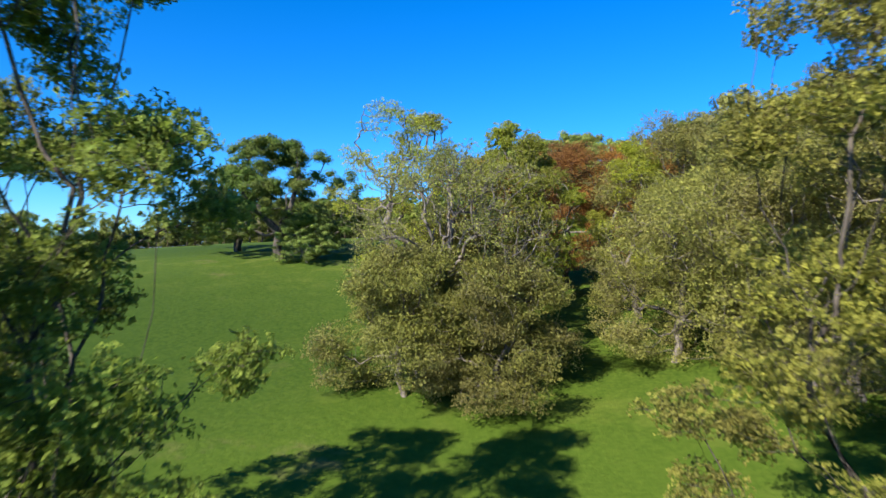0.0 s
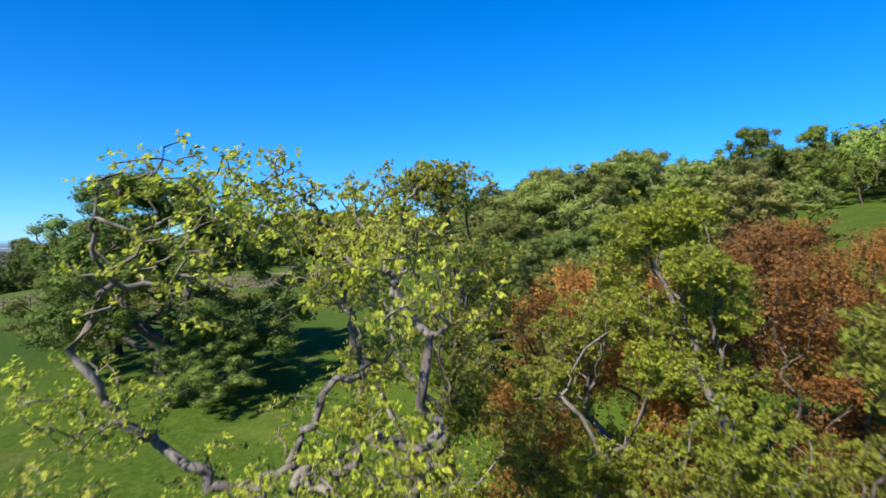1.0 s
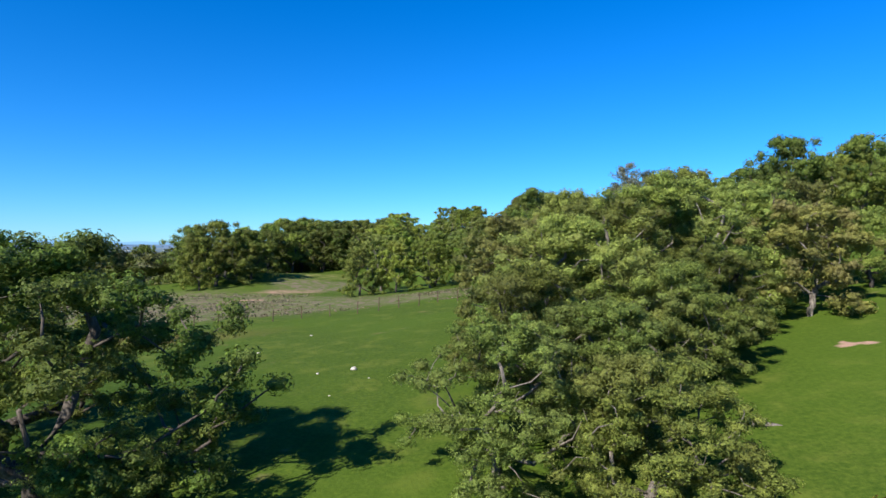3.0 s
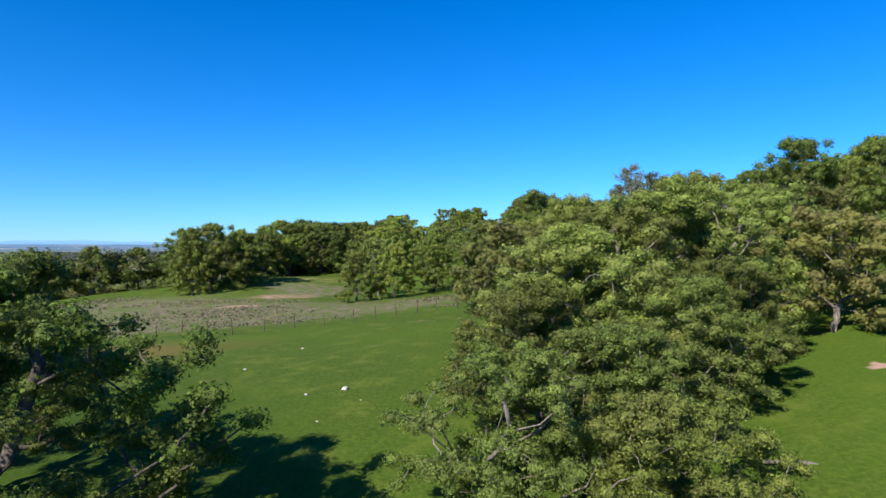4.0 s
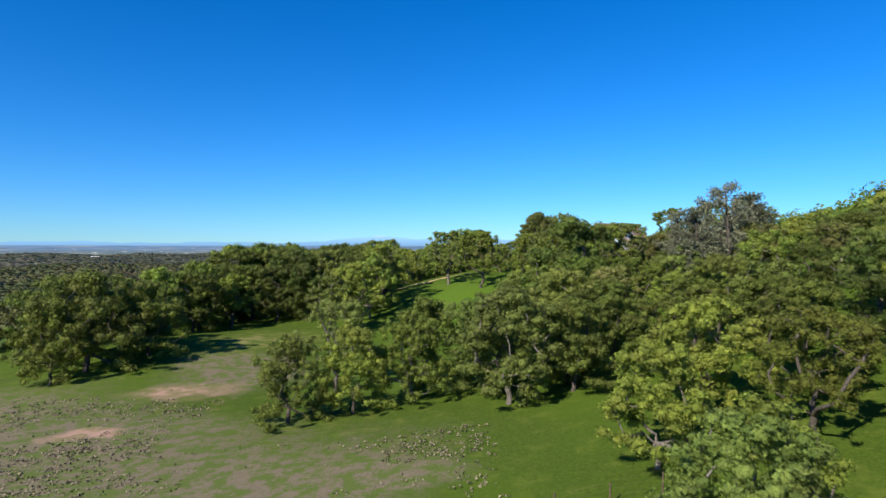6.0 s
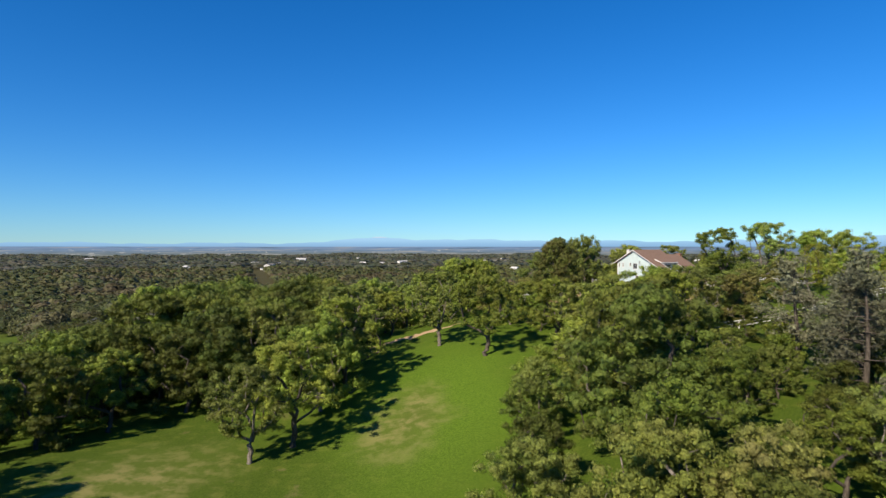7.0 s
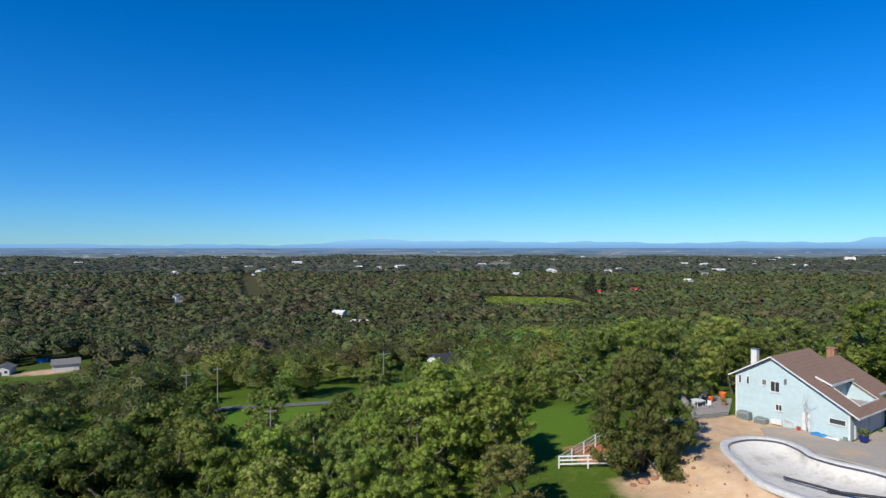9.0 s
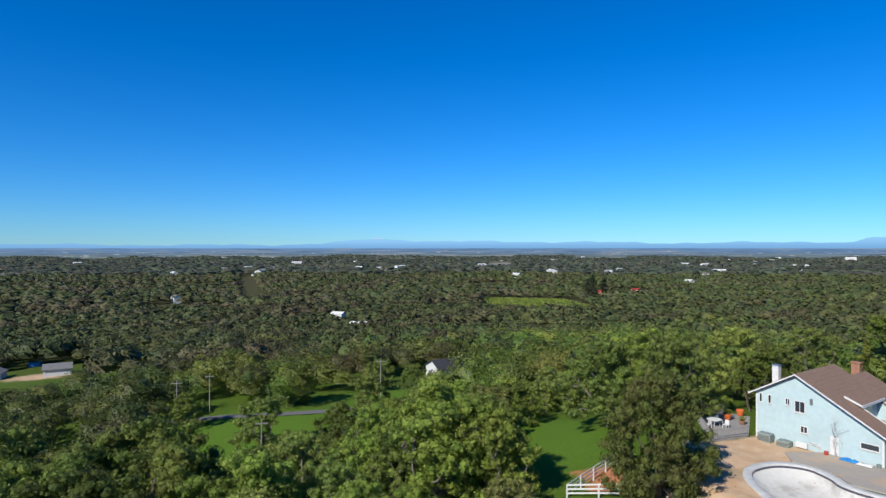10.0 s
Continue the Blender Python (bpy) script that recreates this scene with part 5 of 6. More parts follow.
def build_deck():
    deck = thing("deck", (36.8, 209.0, YARD_Z), 0, "grey wooden deck with a slatted railing beside the house", "deck")
    corners = [(33.0, 204.4), (37.6, 205.9), (41.4, 213.0), (39.6, 214.8), (34.8, 212.4)]
    rel = [(x - 36.8, y - 209.0) for x, y in corners]
    part("frame", slab(rel, -0.22, 0.12), MAT["deck"], deck)
    for k in range(24):
        y = -4.4 + k * 0.42
        xs = []
        for (ax, ay), (bx, by) in zip(rel, rel[1:] + rel[:1]):
            if (ay > y) != (by > y):
                xs.append(ax + (bx - ax) * (y - ay) / (by - ay))
        if len(xs) >= 2:
            part("board", box((min(xs) + 0.02, y - 0.17, 0.124), (max(xs) - 0.02, y + 0.17, 0.16)), MAT["deck"], deck)
    for (ax, ay), (bx, by) in ((rel[0], rel[4]), (rel[4], rel[3]), (rel[0], rel[1])):
        L = math.hypot(bx - ax, by - ay)
        turn = math.degrees(math.atan2(by - ay, bx - ax))
        rail = part("railing", box((0, -0.05, 1.0), (L, 0.05, 1.08)), MAT["deck"], deck, "slatted deck railing")
        rail.matrix_basis = pose(ax, ay, 0.12, 0, 0, turn)
        part("low_rail", box((0, -0.03, 0.12), (L, 0.03, 0.2)), MAT["deck"], rail)
        k = int(L / 0.22)
        for i in range(k + 1):
            part("slat", box((i * L / k - 0.02, -0.02, 0.2), (i * L / k + 0.02, 0.02, 1.0)), MAT["deck"], rail)
    for x, y in rel:
        part("leg", box((x * 0.95 - 0.08, y * 0.95 - 0.08, -2.4), (x * 0.95 + 0.08, y * 0.95 + 0.08, -0.22)), MAT["post"], deck)


build_deck()


def pot(x, y, z, size, mat, label, plant_mat=None):
    ob = thing("plant_pot", (x, y, z), 0, label, "pot", "plant pots")
    t = [(0.0, 0.0), (0.32, 0.0), (0.36, 0.1), (0.48, 0.7), (0.5, 0.8), (0.44, 0.8), (0.42, 0.72), (0.0, 0.7)]
    k = 14
    bm = bmesh.new()
    rings = [[bm.verts.new((r * size * math.cos(a * 6.2832 / k), r * size * math.sin(a * 6.2832 / k), zz * size)) for a in range(k)] for r, zz in t[1:-1]]
    for p, q in zip(rings, rings[1:]):
        for i in range(k):
            bm.faces.new((p[i], p[(i + 1) % k], q[(i + 1) % k], q[i]))
    bm.faces.new(rings[0][::-1])
    bm.faces.new(rings[-1])
    part("vessel", bm, MAT[mat], ob, "", True)
    if plant_mat:
        r = np.random.default_rng(int(x * 10))
        v, q = leaves(r, np.array([[0, 0, size * 1.1]]), size * 0.7, 160, 0.16 * size + 0.05)
        new("foliage", mesh_from("foliage", v, q, plant_mat)).parent = ob


pot(38.1, 211.6, YARD_Z + 0.16, 0.9, "orange", "orange glazed pot with a green shrub on the deck", LEAF["green"])
pot(40.4, 213.3, YARD_Z + 0.16, 0.9, "orange", "orange glazed pot on the deck")
pot(38.9, 209.8, YARD_Z + 0.16, 0.6, "red_rock", "terracotta pot with yellow-green leaves on the deck", LEAF["yellow"])
pot(46.2, 196.4, YARD_Z + 0.09, 0.9, "navy", "navy blue glazed pot by the garage corner", LEAF["dark"])
pot(52.8, 201.0, YARD_Z + 0.06, 0.9, "navy", "navy blue glazed pot at the far garage corner")
pot(55.0, 197.0, YARD_Z + 0.06, 1.0, "red_rock", "terracotta pot at the edge of the driveway")


def garden_table(x, y):
    ob = thing("garden_table", (x, y, YARD_Z + 0.16), 20, "white round garden table on the deck", "table")
    k = 20
    part("tabletop", slab([(0.75 * math.cos(a * 6.2832 / k), 0.75 * math.sin(a * 6.2832 / k)) for a in range(k)], 0.7, 0.75), MAT["trim"], ob)
    for a in (45, 135, 225, 315):
        part("leg", rod([(0.6 * math.cos(radians(a)), 0.6 * math.sin(radians(a)), 0), (0.4 * math.cos(radians(a)), 0.4 * math.sin(radians(a)), 0.71)], [0.03, 0.03], 6), MAT["trim"], ob)


garden_table(35.6, 209.4)


def garden_chair():
    ob = thing("garden_chair", (36.6, 210.3, YARD_Z + 0.16), 40, "white plastic garden chair on the deck", "chair", "garden chairs")
    part("seat", box((-0.25, -0.25, 0.4), (0.25, 0.25, 0.45), 0.02), MAT["trim"], ob)
    part("backrest", box((-0.25, 0.22, 0.45), (0.25, 0.27, 0.9), 0.02), MAT["trim"], ob)
    for x in (-0.22, 0.22):
        for y in (-0.22, 0.22):
            part("leg", box((x - 0.025, y - 0.025, 0), (x + 0.025, y + 0.025, 0.4)), MAT["trim"], ob)
    return ob


chair = garden_chair()
for x, y, a in ((34.6, 208.6, 200), (36.4, 208.4, 300)):
    copy_thing(chair, pose(x, y, YARD_Z + 0.16, 0, 0, a))

GABLE = Vector((0.579, -0.815, 0))
OUT = Vector((-0.815, -0.579, 0))


def by_wall(s, out, z=0.0):
    """A place in front of the gable wall."""
    p = Vector((38.57, 206.2, YARD_Z + z)) + GABLE * s + OUT * out
    return p.x, p.y, p.z


WALL_TURN = HOUSE_TURN


def cooling_unit(s, w, tall):
    ob = thing("cooling_unit", by_wall(s, 0.75), WALL_TURN, "green-grey outdoor cooling unit on the sandy ground", "cooling unit", "cooling units")
    part("casing", box((-w, -0.45, -0.05), (w, 0.45, tall), 0.05), MAT["unit"], ob)
    for k in range(7):
        part("grille_bar", box((-w * 0.9, -0.475, 0.15 + k * (tall - 0.3) / 7), (w * 0.9, -0.455, 0.19 + k * (tall - 0.3) / 7)), MAT["metal"], ob)
    k = 16
    part("fan_guard", slab([(0.36 * math.cos(a * 6.2832 / k), 0.36 * math.sin(a * 6.2832 / k)) for a in range(k)], tall + 0.002, tall + 0.05), MAT["metal"], ob)


cooling_unit(1.35, 0.65, 0.85)
cooling_unit(3.2, 0.6, 0.55)


def bucket(s, out, mat, label):
    ob = thing("bucket", by_wall(s, out, 0.0), 0, label, "bucket")
    bm = bmesh.new()
    bmesh.ops.create_cone(bm, cap_ends=True, segments=14, radius1=0.16, radius2=0.2, depth=0.42)
    bmesh.ops.translate(bm, verts=bm.verts[:], vec=(0, 0, 0.2))
    part("body", bm, MAT[mat], ob)
    part("rim", rod([(0.2 * math.cos(a), 0.2 * math.sin(a), 0.41) for a in np.linspace(0, 6.28, 13)], [0.015] * 13, 5), MAT[mat], ob)


bucket(6.9, 0.5, "red", "red plastic bucket by the gable wall")
bucket(11.2, 0.5, "unit", "green plastic bucket by the corner of the house")


def tarp(s, out, mat, w, d, label):
    """A crumpled sheet on the ground."""
    r = random.Random(int(s * 10))
    bm = bmesh.new()
    g = [[bm.verts.new((w * (i / 7 - 0.5), d * (j / 5 - 0.5), 0.03 + r.uniform(0.0, 0.22) * (0 < i < 7 and 0 < j < 5))) for j in range(6)] for i in range(8)]
    for i in range(7):
        for j in range(5):
            bm.faces.new((g[i][j], g[i + 1][j], g[i + 1][j + 1], g[i][j + 1]))
    ob = part("tarpaulin", bm, MAT[mat], None, "", True)
    solid = ob.modifiers.new("thickness", "SOLIDIFY")
    solid.thickness = 0.02
    ob.matrix_basis = pose(*by_wall(s, out, 0.1), 0, 0, WALL_TURN)
    tagged(ob, label, "tarpaulin")


tarp(8.9, 0.6, "blue", 1.5, 0.8, "crumpled blue tarpaulin on the patio")
tarp(10.2, 0.8, "trim", 1.3, 0.7, "crumpled white sheet on the patio")


def bare_tree(x, y, z, tall, seed, label, mat, points=160, radius=1.3, low=0.3, fork=0.3, thick=0.03):
    """A leafless tree or shrub: trunk and twigs."""
    (wv, wq), _ = tree_form(seed=seed, height=tall, radius=radius, pads=10, points=points, leaf_n=1, leaf_size=0.05, clump=0.05, low=low, fork=fork, foot=thick, bend=0.1, bias=0.5, pad=0.4)
    ob = thing("bare_tree", (x, y, z), 0, label, "tree", "bare trees")
    new("trunk", mesh_from("trunk", wv, wq, mat, True)).parent = ob


PALE_BARK = bark_material("bark_pale", (0.330, 0.300, 0.270), (0.620, 0.590, 0.550))
px, py, pz = by_wall(7.9, 0.9)
bare_tree(px, py, pz, 4.2, 5, "slender leafless young tree before the blue wall", PALE_BARK, 90, 1.1, 0.3, 0.3, 0.014)
for k, (x, y, t) in enumerate(((42.6, 182.4, 2.6), (44.4, 184.2, 2.9), (40.9, 180.4, 2.3), (44.8, 181.4, 3.0), (43.9, 186.8, 2.4), (46.4, 183.6, 3.2), (47.6, 186.2, 2.8), (48.2, 181.8, 3.2))):
    bare_tree(x, y, h(x, y), t, 90 + k, "pale leafless shrub full of fine twigs beside the pool", PALE_BARK, 420, 1.9, 0.1, 0.12, 0.026)


def rock(x, y, size, mat, label, seed=0, z=None):
    bm = bmesh.new()
    bmesh.ops.create_icosphere(bm, subdivisions=2, radius=size)
    r = random.Random(seed)
    o = Vector((r.uniform(0, 50), r.uniform(0, 50), 0))
    for v in bm.verts:
        v.co *= 1 + 0.35 * noise.noise(v.co * (1.3 / size) + o)
        v.co.z *= 0.6
    ob = part("rock", bm, MAT[mat], None)
    ob.matrix_basis = pose(x, y, (h(x, y) if z is None else z) + 0.15 * size, 0, 0, r.uniform(0, 360))
    tagged(ob, label, "rock", "rocks")


for k, (x, y, s) in enumerate(((-4.7, 46.6, 0.3), (-11.7, 51.9, 0.18), (-6.6, 46.0, 0.14), (-3.6, 44.6, 0.12), (-9.6, 58.0, 0.16), (-8.6, 34.5, 0.12), (-5.2, 42.0, 0.1), (-15.5, 49.0, 0.12))):
    rock(x, y, 0.65 * s, "rock", "small pale rock lying in the grass", k)
for k, (x, y, s) in enumerate(((23.2, 191.6, 0.55), (24.4, 192.0, 0.45), (22.2, 191.2, 0.3), (25.6, 192.8, 0.3), (25.2, 196.2, 0.5), (26.8, 190.8, 0.16), (27.5, 191.2, 0.2))):
    rock(x, y, s, "red_rock", "red-brown boulder at the edge of the yard", 20 + k)


def beam(x0, y0, z0, x1, y1, z1, w, mat, label):
    ob = part("beam", rod([(0, 0, 0), (x1 - x0, y1 - y0, z1 - z0)], [w, w], 6), MAT[mat])
    ob.matrix_basis = pose(x0, y0, z0)
    tagged(ob, label, "beam", "beams")


beam(35.0, 190.4, YARD_Z - 1.0, 37.6, 187.0, YARD_Z - 0.9, 0.1, "dark_roof", "dark beam lying in the empty pool")
beam(37.2, 187.6, YARD_Z - 1.1, 40.2, 184.6, YARD_Z - 0.5, 0.13, "dark_roof", "dark beam lying in the empty pool")
beam(37.2, 187.9, YARD_Z - 1.3, 36.8, 187.0, YARD_Z - 0.7, 0.06, "dark_roof", "dark prop under a beam in the pool")


def hedge(x, y, w, d, tall, turn, leaf, label, name="hedge"):
    r = np.random.default_rng(int(x * 3 + y))
    ob = thing(name, (x, y, h(x, y)), turn, label, "hedge")
    n = int(w * d * 6) + 8
    c = np.stack([r.uniform(-w / 2, w / 2, n), r.uniform(-d / 2, d / 2, n), r.uniform(0.15, 1, n) * tall * 0.8], -1)
    v, q = leaves(r, c, 0.35, 60, 0.14, 0.8, 0.5)
    new("foliage", mesh_from("foliage", v, q, leaf)).parent = ob
    part("stems", rod([(-w * 0.3, 0, -0.1), (0, 0.05, tall * 0.3), (w * 0.3, 0, tall * 0.5)], [0.06, 0.05, 0.03], 5), BARK_DARK, ob)


hedge(57.0, 204.5, 5.0, 1.2, 1.0, 28, LEAF["green"], "clipped green hedge along the driveway")
hedge(60.0, 207.5, 6.0, 2.0, 0.8, 20, LEAF["bright"], "low green planting behind the driveway")
hedge(54.8, 203.2, 1.3, 1.0, 1.1, 0, MAT["magenta"], "magenta flowering shrub at the garage corner", "flowering_shrub")


hedge(40.3, 218.0, 3.0, 1.8, 1.5, 10, LEAF["bright"], "rounded bright green shrub behind the deck", "shrub")
bare_tree(36.4, 217.4, h(36.4, 217.4), 7.0, 120, "half-bare pale oak behind the deck", BARK, 380, 2.2, 0.25, 0.3, 0.03)


# ---- wire fence across the meadow ----
def wire_fence():
    line = [(-45.0, 63.0), (-26.2, 66.0), (-17.9, 67.3), (-8.0, 71.0), (-0.2, 75.2), (6.0, 76.6), (14.0, 78.5)]
    ob = thing("wire_fence", (0, 70, 0), 0, "weathered post and wire fence across the meadow", "fence")
    nodes = []
    for (ax, ay), (bx, by) in zip(line, line[1:]):
        k = max(1, round(math.hypot(bx - ax, by - ay) / 2.35))
        nodes += [(ax + (bx - ax) * i / k, ay + (by - ay) * i / k) for i in range(k)]
    r = random.Random(3)
    tops = []
    for x, y in nodes:
        z, tall = h(x, y), 1.2 + r.uniform(-0.18, 0.15)
        lean = (r.uniform(-0.08, 0.08), r.uniform(-0.08, 0.08))
        part("post", rod([(x, y - 70, z - 0.3), (x + lean[0], y - 70 + lean[1], z + tall)], [0.055, 0.045], 7), MAT["post"], ob)
        tops.append((x, y - 70, z))
    for lift in (0.45, 0.8, 1.15):
        part("wire", rod([(x, y, z + lift) for x, y, z in tops], [0.004] * len(tops), 4), MAT["post"], ob)


wire_fence()

log_ob = part("log", rod([(-0.9, 0.15, 0.06), (-0.2, 0.0, 0.12), (0.5, -0.1, 0.09), (1.0, -0.35, 0.05)], [0.05, 0.09, 0.08, 0.03], 7), BARK, None, "", True)
log_ob.matrix_basis = pose(12.0, 35.0, h(12.0, 35.0))
tagged(log_ob, "fallen grey branch lying in the grass", "log")


# ---- valley buildings, poles, vines ----
def small_house(x, y, w, d, tall, turn, wall, roof, label, lift=0.0):
    ob = thing("house", (x, y, h(x, y) + lift), turn, label, "house", "valley houses")
    part("wall", prism([(-w / 2, -1.0 - lift), (w / 2, -1.0 - lift), (w / 2, tall), (0, tall + w * 0.22), (-w / 2, tall)], d), MAT[wall], ob)
    part("roof", prism([(-w / 2 - 0.5, tall - 0.2), (0, tall + w * 0.22 + 0.02), (w / 2 + 0.5, tall - 0.2), (w / 2 + 0.5, tall + 0.02), (0, tall + w * 0.22 + 0.25), (-w / 2 - 0.5, tall + 0.02)], d + 1.0), MAT[roof], ob).matrix_basis = pose(0, -0.5, 0)
    for k in (-0.25, 0.2):
        win = part("window", box((w * k, -0.06, 1.0), (w * k + 1.1, -0.01, 2.1)), MAT["trim"], ob)
        part("pane", box((w * k + 0.1, -0.08, 1.1), (w * k + 1.0, -0.062, 2.0)), MAT["glass"], win)
    part("door", box((-0.45, -0.05, -0.6), (0.45, -0.01, 1.6)), MAT["post"], ob)


small_house(2.5, 322, 9, 13, 3.2, -62, "trim", "dark_roof", "low white house with a dark roof among valley oaks", 1.5)
small_house(14, 326, 7, 9, 2.8, 30, "unit", "grey_roof", "grey-green outbuilding behind the dark-roofed house")
small_house(-147, 372, 7, 9, 3.0, -60, "trim", "grey_roof", "white ranch house with a grey roof in a clearing")
small_house(-166, 370, 6, 8, 2.6, 20, "trim", "grey_roof", "small grey-roofed shed beside the ranch house")
small_house(58, 408, 7, 9, 2.6, 60, "unit", "trim", "low green shed with a white roof", 2.0)
small_house(-57, 636, 10, 14, 3.5, 80, "trim", "trim", "white roofed farm building in the woods", 3.0)
small_house(-38, 640, 8, 10, 3.0, 20, "trim", "grey_roof", "pale farmhouse in the woods", 3.0)
for k, (x, y, w, d, t, a) in enumerate(((-240, 1980, 14, 22, 5, 80), (-180, 1960, 9, 16, 4, 80), (430, 1160, 9, 13, 5, 30), (610, 1500, 10, 16, 5, 60), (500, 1800, 12, 22, 6, 10), (-330, 900, 9, 12, 5, 40), (-90, 720, 9, 12, 4.5, 70), (900, 1700, 12, 20, 6, 30), (180, 1500, 10, 18, 5, 50))):
    small_house(x, y, w, d, t, a, "trim", "trim" if k % 2 == 0 else "grey_roof", "far white building in the wooded valley", 3.0 if y < 1000 else 6.0)
small_house(235, 1010, 9, 13, 5, 80, "red_rock", "red", "far house with a red roof beside the vines", 7.0)
small_house(300, 1040, 8, 12, 5, 40, "trim", "red", "far house with a red roof beside the vines", 7.0)

tarp_ob = part("tarpaulin", box((-2.4, -1.6, 0), (2.4, 1.6, 2.2), 0.25), MAT["blue"], None)
tarp_ob.matrix_basis = pose(-172, 404, h(-172, 404), 0, 0, 20)
tagged(tarp_ob, "bright blue tarpaulin over a stack in the clearing", "tarpaulin")


def utility_pole(x, y, tall, label):
    ob = thing("utility_pole", (x, y, h(x, y)), 15, label, "pole", "utility poles")
    part("mast", rod([(0, 0, -0.4), (0, 0, tall)], [0.13, 0.08], 8), MAT["deck"], ob)
    part("crossarm", box((-1.1, -0.06, tall - 0.9), (1.1, 0.06, tall - 0.76)), MAT["deck"], ob)
    for k in (-0.9, 0.0, 0.9):
        part("insulator", rod([(k, 0, tall - 0.76), (k, 0, tall - 0.55)], [0.05, 0.03], 6), MAT["metal"], ob)


utility_pole(-9.5, 288.0, 11.5, "tall weathered utility pole by the lane")
utility_pole(-57.5, 285.0, 10.5, "tall weathered utility pole in the valley clearing")
utility_pole(-26.5, 249.0, 7.5, "weathered utility pole on the valley lawn")
utility_pole(-54.0, 296.0, 10.0, "weathered utility pole behind the clearing")


def lane(points, width, mat, label, name="lane"):
    """A strip of road laid over the land."""
    p = [Vector((*q, 0)) for q in points]
    v, q = [], []
    for i, a in enumerate(p):
        d = (p[min(i + 1, len(p) - 1)] - p[max(i - 1, 0)]).normalized()
        s = Vector((-d.y, d.x, 0)) * width / 2
        for k in (-1, 0, 1):
            b = a + s * k
            v.append((b.x, b.y, h(b.x, b.y) + 0.16))
    q = [(i * 3 + k, i * 3 + k + 1, i * 3 + k + 4, i * 3 + k + 3) for i in range(len(p) - 1) for k in (0, 1)]
    ob = new(name, mesh_from(name, v, q, MAT[mat], True))
    tagged(ob, label, "road", kind="structure")


lane([(-75, 283), (-66, 286), (-58, 288), (-48, 289), (-40, 288), (-30, 287), (-20, 286), (-10, 287), (0, 291), (12, 300), (22, 315), (30, 335), (36, 350)], 4.0, "asphalt", "grey paved valley lane")


def vines():
    r = np.random.default_rng(9)
    x, y = np.meshgrid(np.arange(58, 180, 1.6), np.arange(820, 985, 8.0))
    c = np.stack([x.ravel() + r.uniform(-0.3, 0.3, x.size), y.ravel() + 0.12 * x.ravel()], -1)
    c = np.column_stack([c, lie(c[:, 0], c[:, 1]) + 1.0])
    v, q = leaves(r, c, 1.1, 5, 1.5)
    ob = new("vineyard_rows", mesh_from("vineyard_rows", v, q, LEAF["bright"]))
    tagged(ob, "rows of green vines in the far valley", "vines", kind="stuff")


vines()


def cypress(x, y, tall, wide):
    """A tall dark conifer of columnar shape."""
    r = np.random.default_rng(int(x))
    ob = thing("cypress_tree", (x, y, h(x, y)), 0, "tall dark evergreen standing over the far woods", "tree", "cypress trees")
    part("trunk", rod([(0, 0, -0.5), (0, 0, tall * 0.9)], [0.5, 0.1], 6), BARK_DARK, ob)
    f = r.uniform(0.08, 1, 90)
    a = r.uniform(0, 6.28, 90)
    w = wide * np.sqrt(np.clip(1 - f, 0.02, 1)) * r.uniform(0.4, 0.9, 90)
    v, q = leaves(r, np.stack([w * np.cos(a), w * np.sin(a), f * tall], -1), wide * 0.45, 14, 1.6)
    new("crown", mesh_from("crown", v, q, LEAF["evergreen"])).parent = ob


cypress(221, 1005, 36, 8.0)
cypress(239, 1010, 31, 7.0)
cypress(212, 1000, 28, 5.0)
small_house(1660, 2541, 16, 38, 9, 70, "trim", "trim", "long white building on a far rise", 12.0)


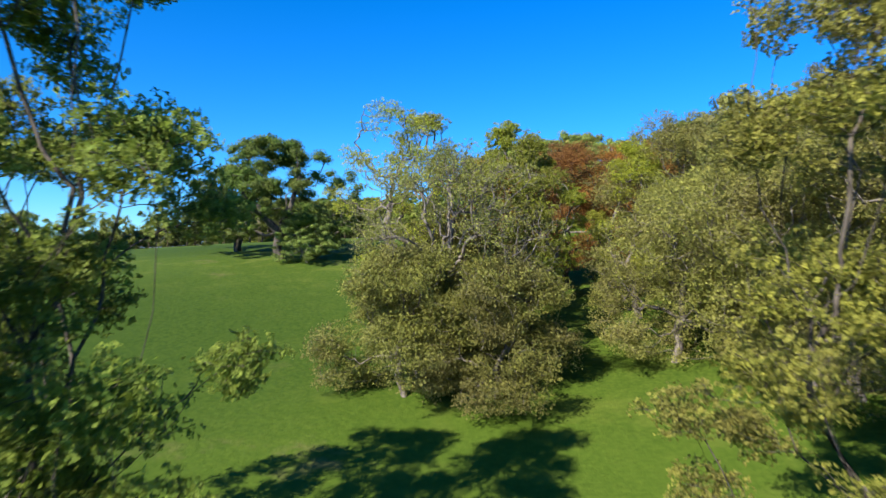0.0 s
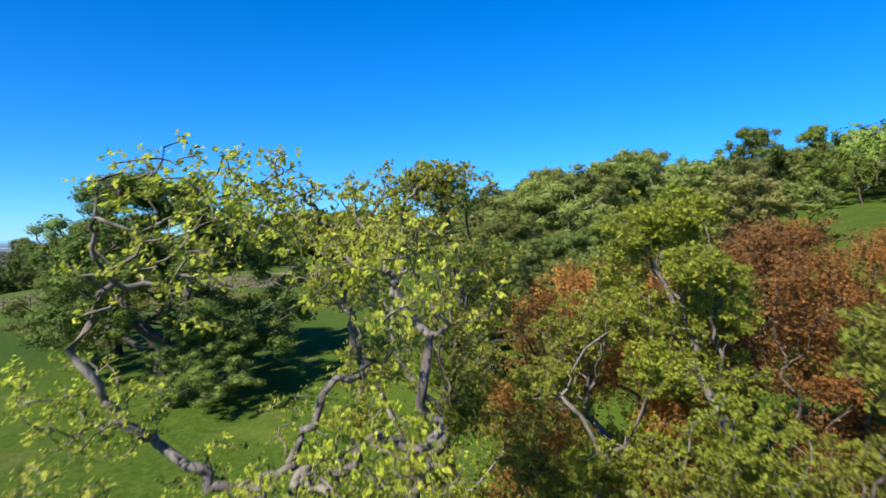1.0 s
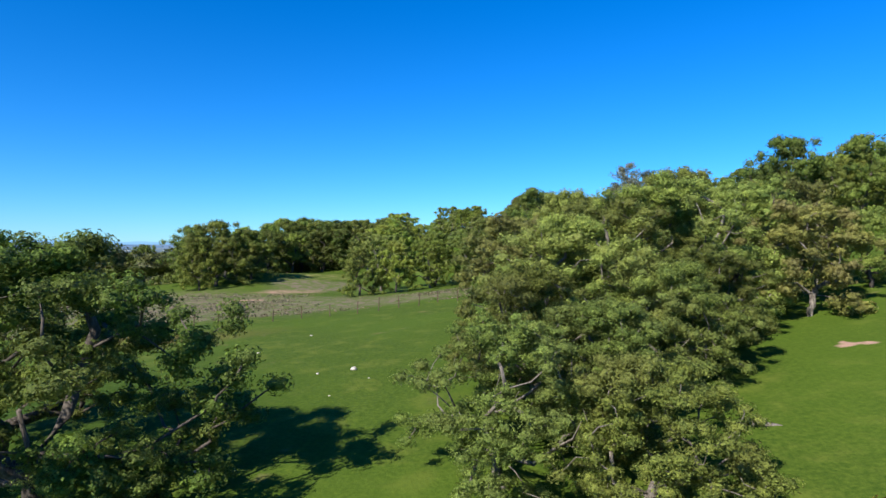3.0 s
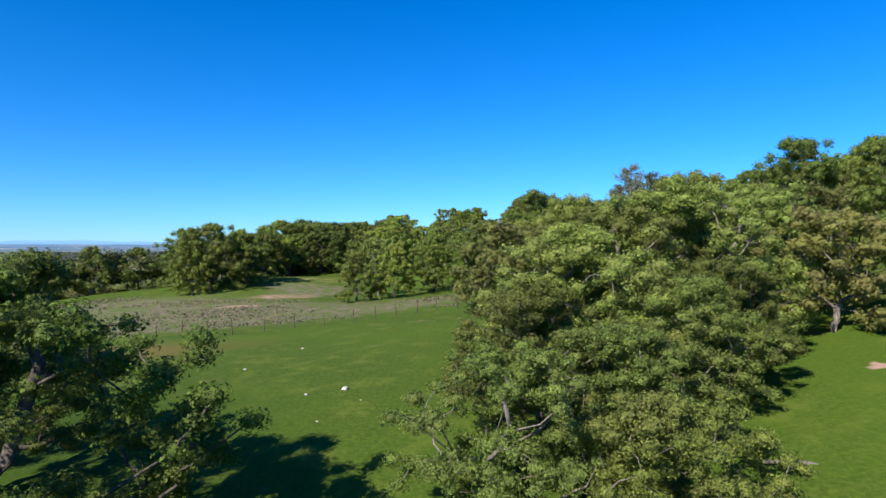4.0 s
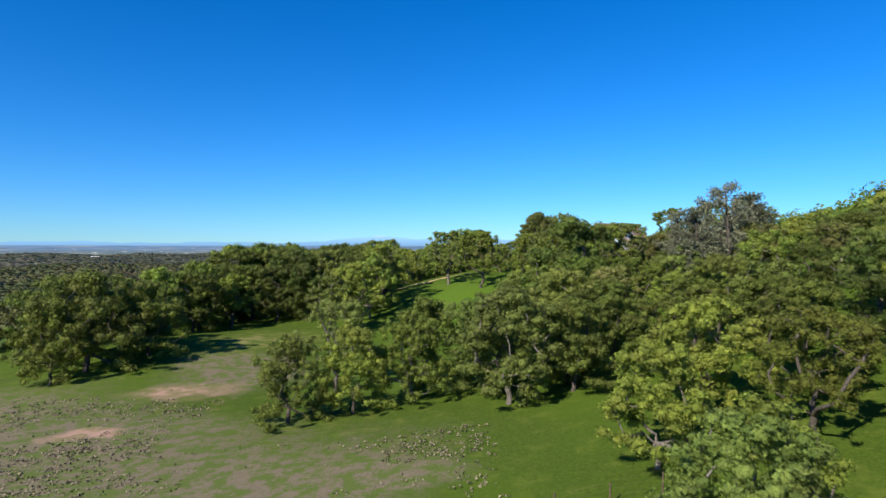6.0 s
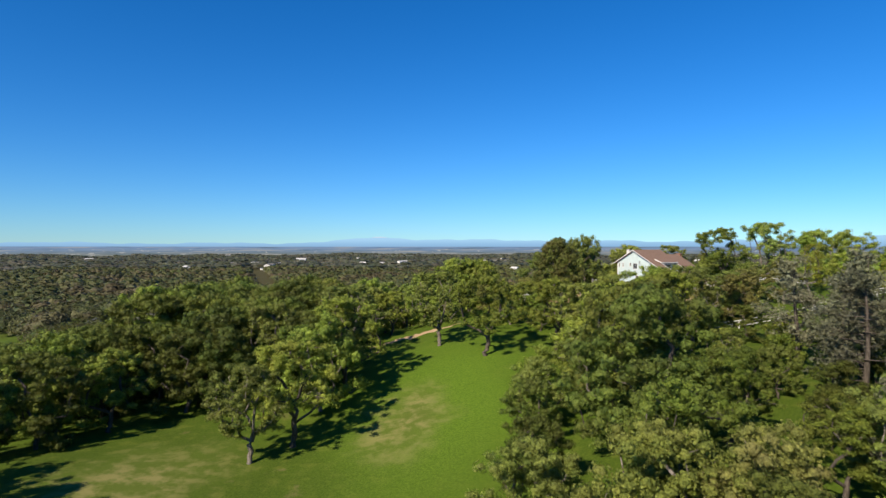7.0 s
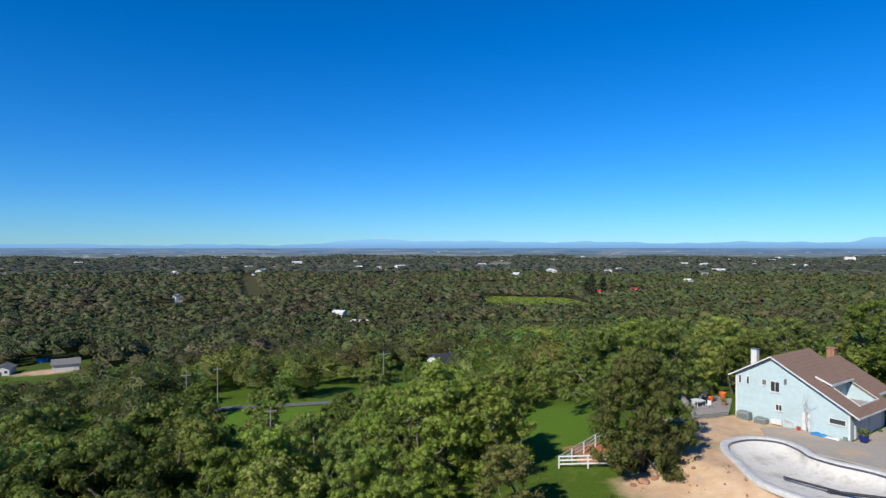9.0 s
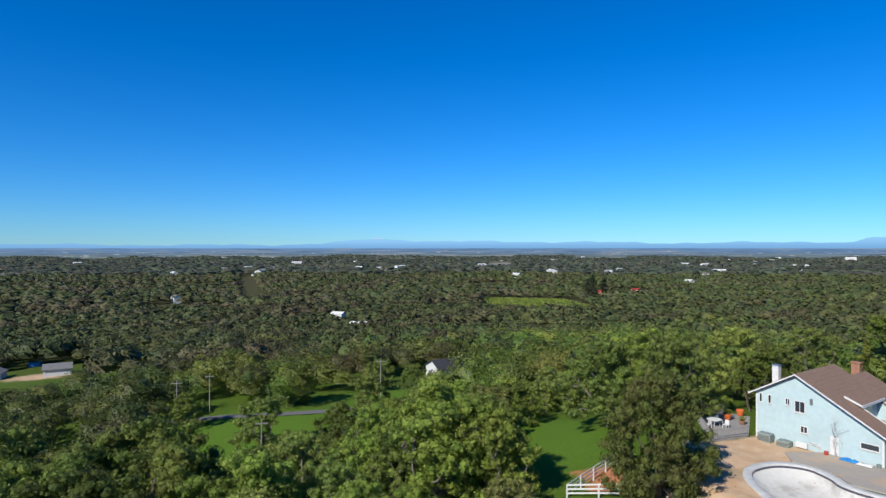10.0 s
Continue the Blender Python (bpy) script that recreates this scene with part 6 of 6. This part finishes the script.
rb = random.Random(12)
for k in range(46):
    y = rb.uniform(1500, 4200)
    x = y * rb.uniform(-0.62, 0.66)
    small_house(x, y, rb.uniform(10, 16), rb.uniform(18, 44), rb.uniform(4, 6), rb.uniform(0, 180), "trim", "trim" if k % 3 else "grey_roof", "pale building far out on the plain", 9.0)


def dry_grass():
    """Rough tufts of last year's grass on the worn meadow."""
    r = np.random.default_rng(21)
    x, y = r.uniform(-62, 4, 16000), r.uniform(66, 116, 16000)
    thick = np.array([noise.noise((a * 0.06, b * 0.14, 4.0)) + 0.5 * noise.noise((a * 0.3, b * 0.5, 9.0)) for a, b in zip(x, y)]) + r.normal(0, 0.25, len(x))
    keep = (thick > 0.12) & (y > 70 + 0.28 * (x + 26)) & ~((x > -20) & (y > 92)) & ~((np.abs(x + 39) < 9) & (y > 108))
    x, y = x[keep], y[keep]
    v, q = leaves(r, np.stack([x, y, lie(x, y) + 0.05], -1), 0.4, 4, 0.17, 0.15)
    ob = new("dry_grass", mesh_from("dry_grass", v, q, DRY))
    tagged(ob, "rough tufts of dry brown grass on the meadow", "grass", kind="stuff")


n = Nodes("dry_grass_blades")
DRY = n.surface(n.mix(n.node("NewGeometry").outputs["Random Per Island"], (0.085, 0.080, 0.045), (0.215, 0.178, 0.120)), 0.9)
dry_grass()


# ---- rubble underfoot ----
def rubble():
    """Small broken stones over the bank below the pool."""
    r = np.random.default_rng(8)
    ball, faces = np.array(BALL), np.array(BALL_FACES)
    k = 230
    x, y = r.uniform(24, 46, k), r.uniform(177.5, 193, k)
    keep = ~inside(POOL_LINE, x, y) & (np.abs(x - 27) + np.abs(y - 189) * 0.8 < 13) | (y < 181.0)
    x, y = x[keep], y[keep]
    size = r.uniform(0.03, 0.13, len(x))
    v = ball[None] * r.uniform(0.6, 1.3, (len(x), len(ball), 1)) * size[:, None, None] + np.stack([x, y, lie(x, y)], -1)[:, None, :]
    q = (faces[None] + (np.arange(len(x)) * len(ball))[:, None, None]).reshape(-1, 4)
    ob = new("rubble", mesh_from("rubble", v.reshape(-1, 3), q, MAT["red_rock"]))
    tagged(ob, "broken red-brown rubble on the bank below the pool", "rubble", kind="stuff")


rubble()
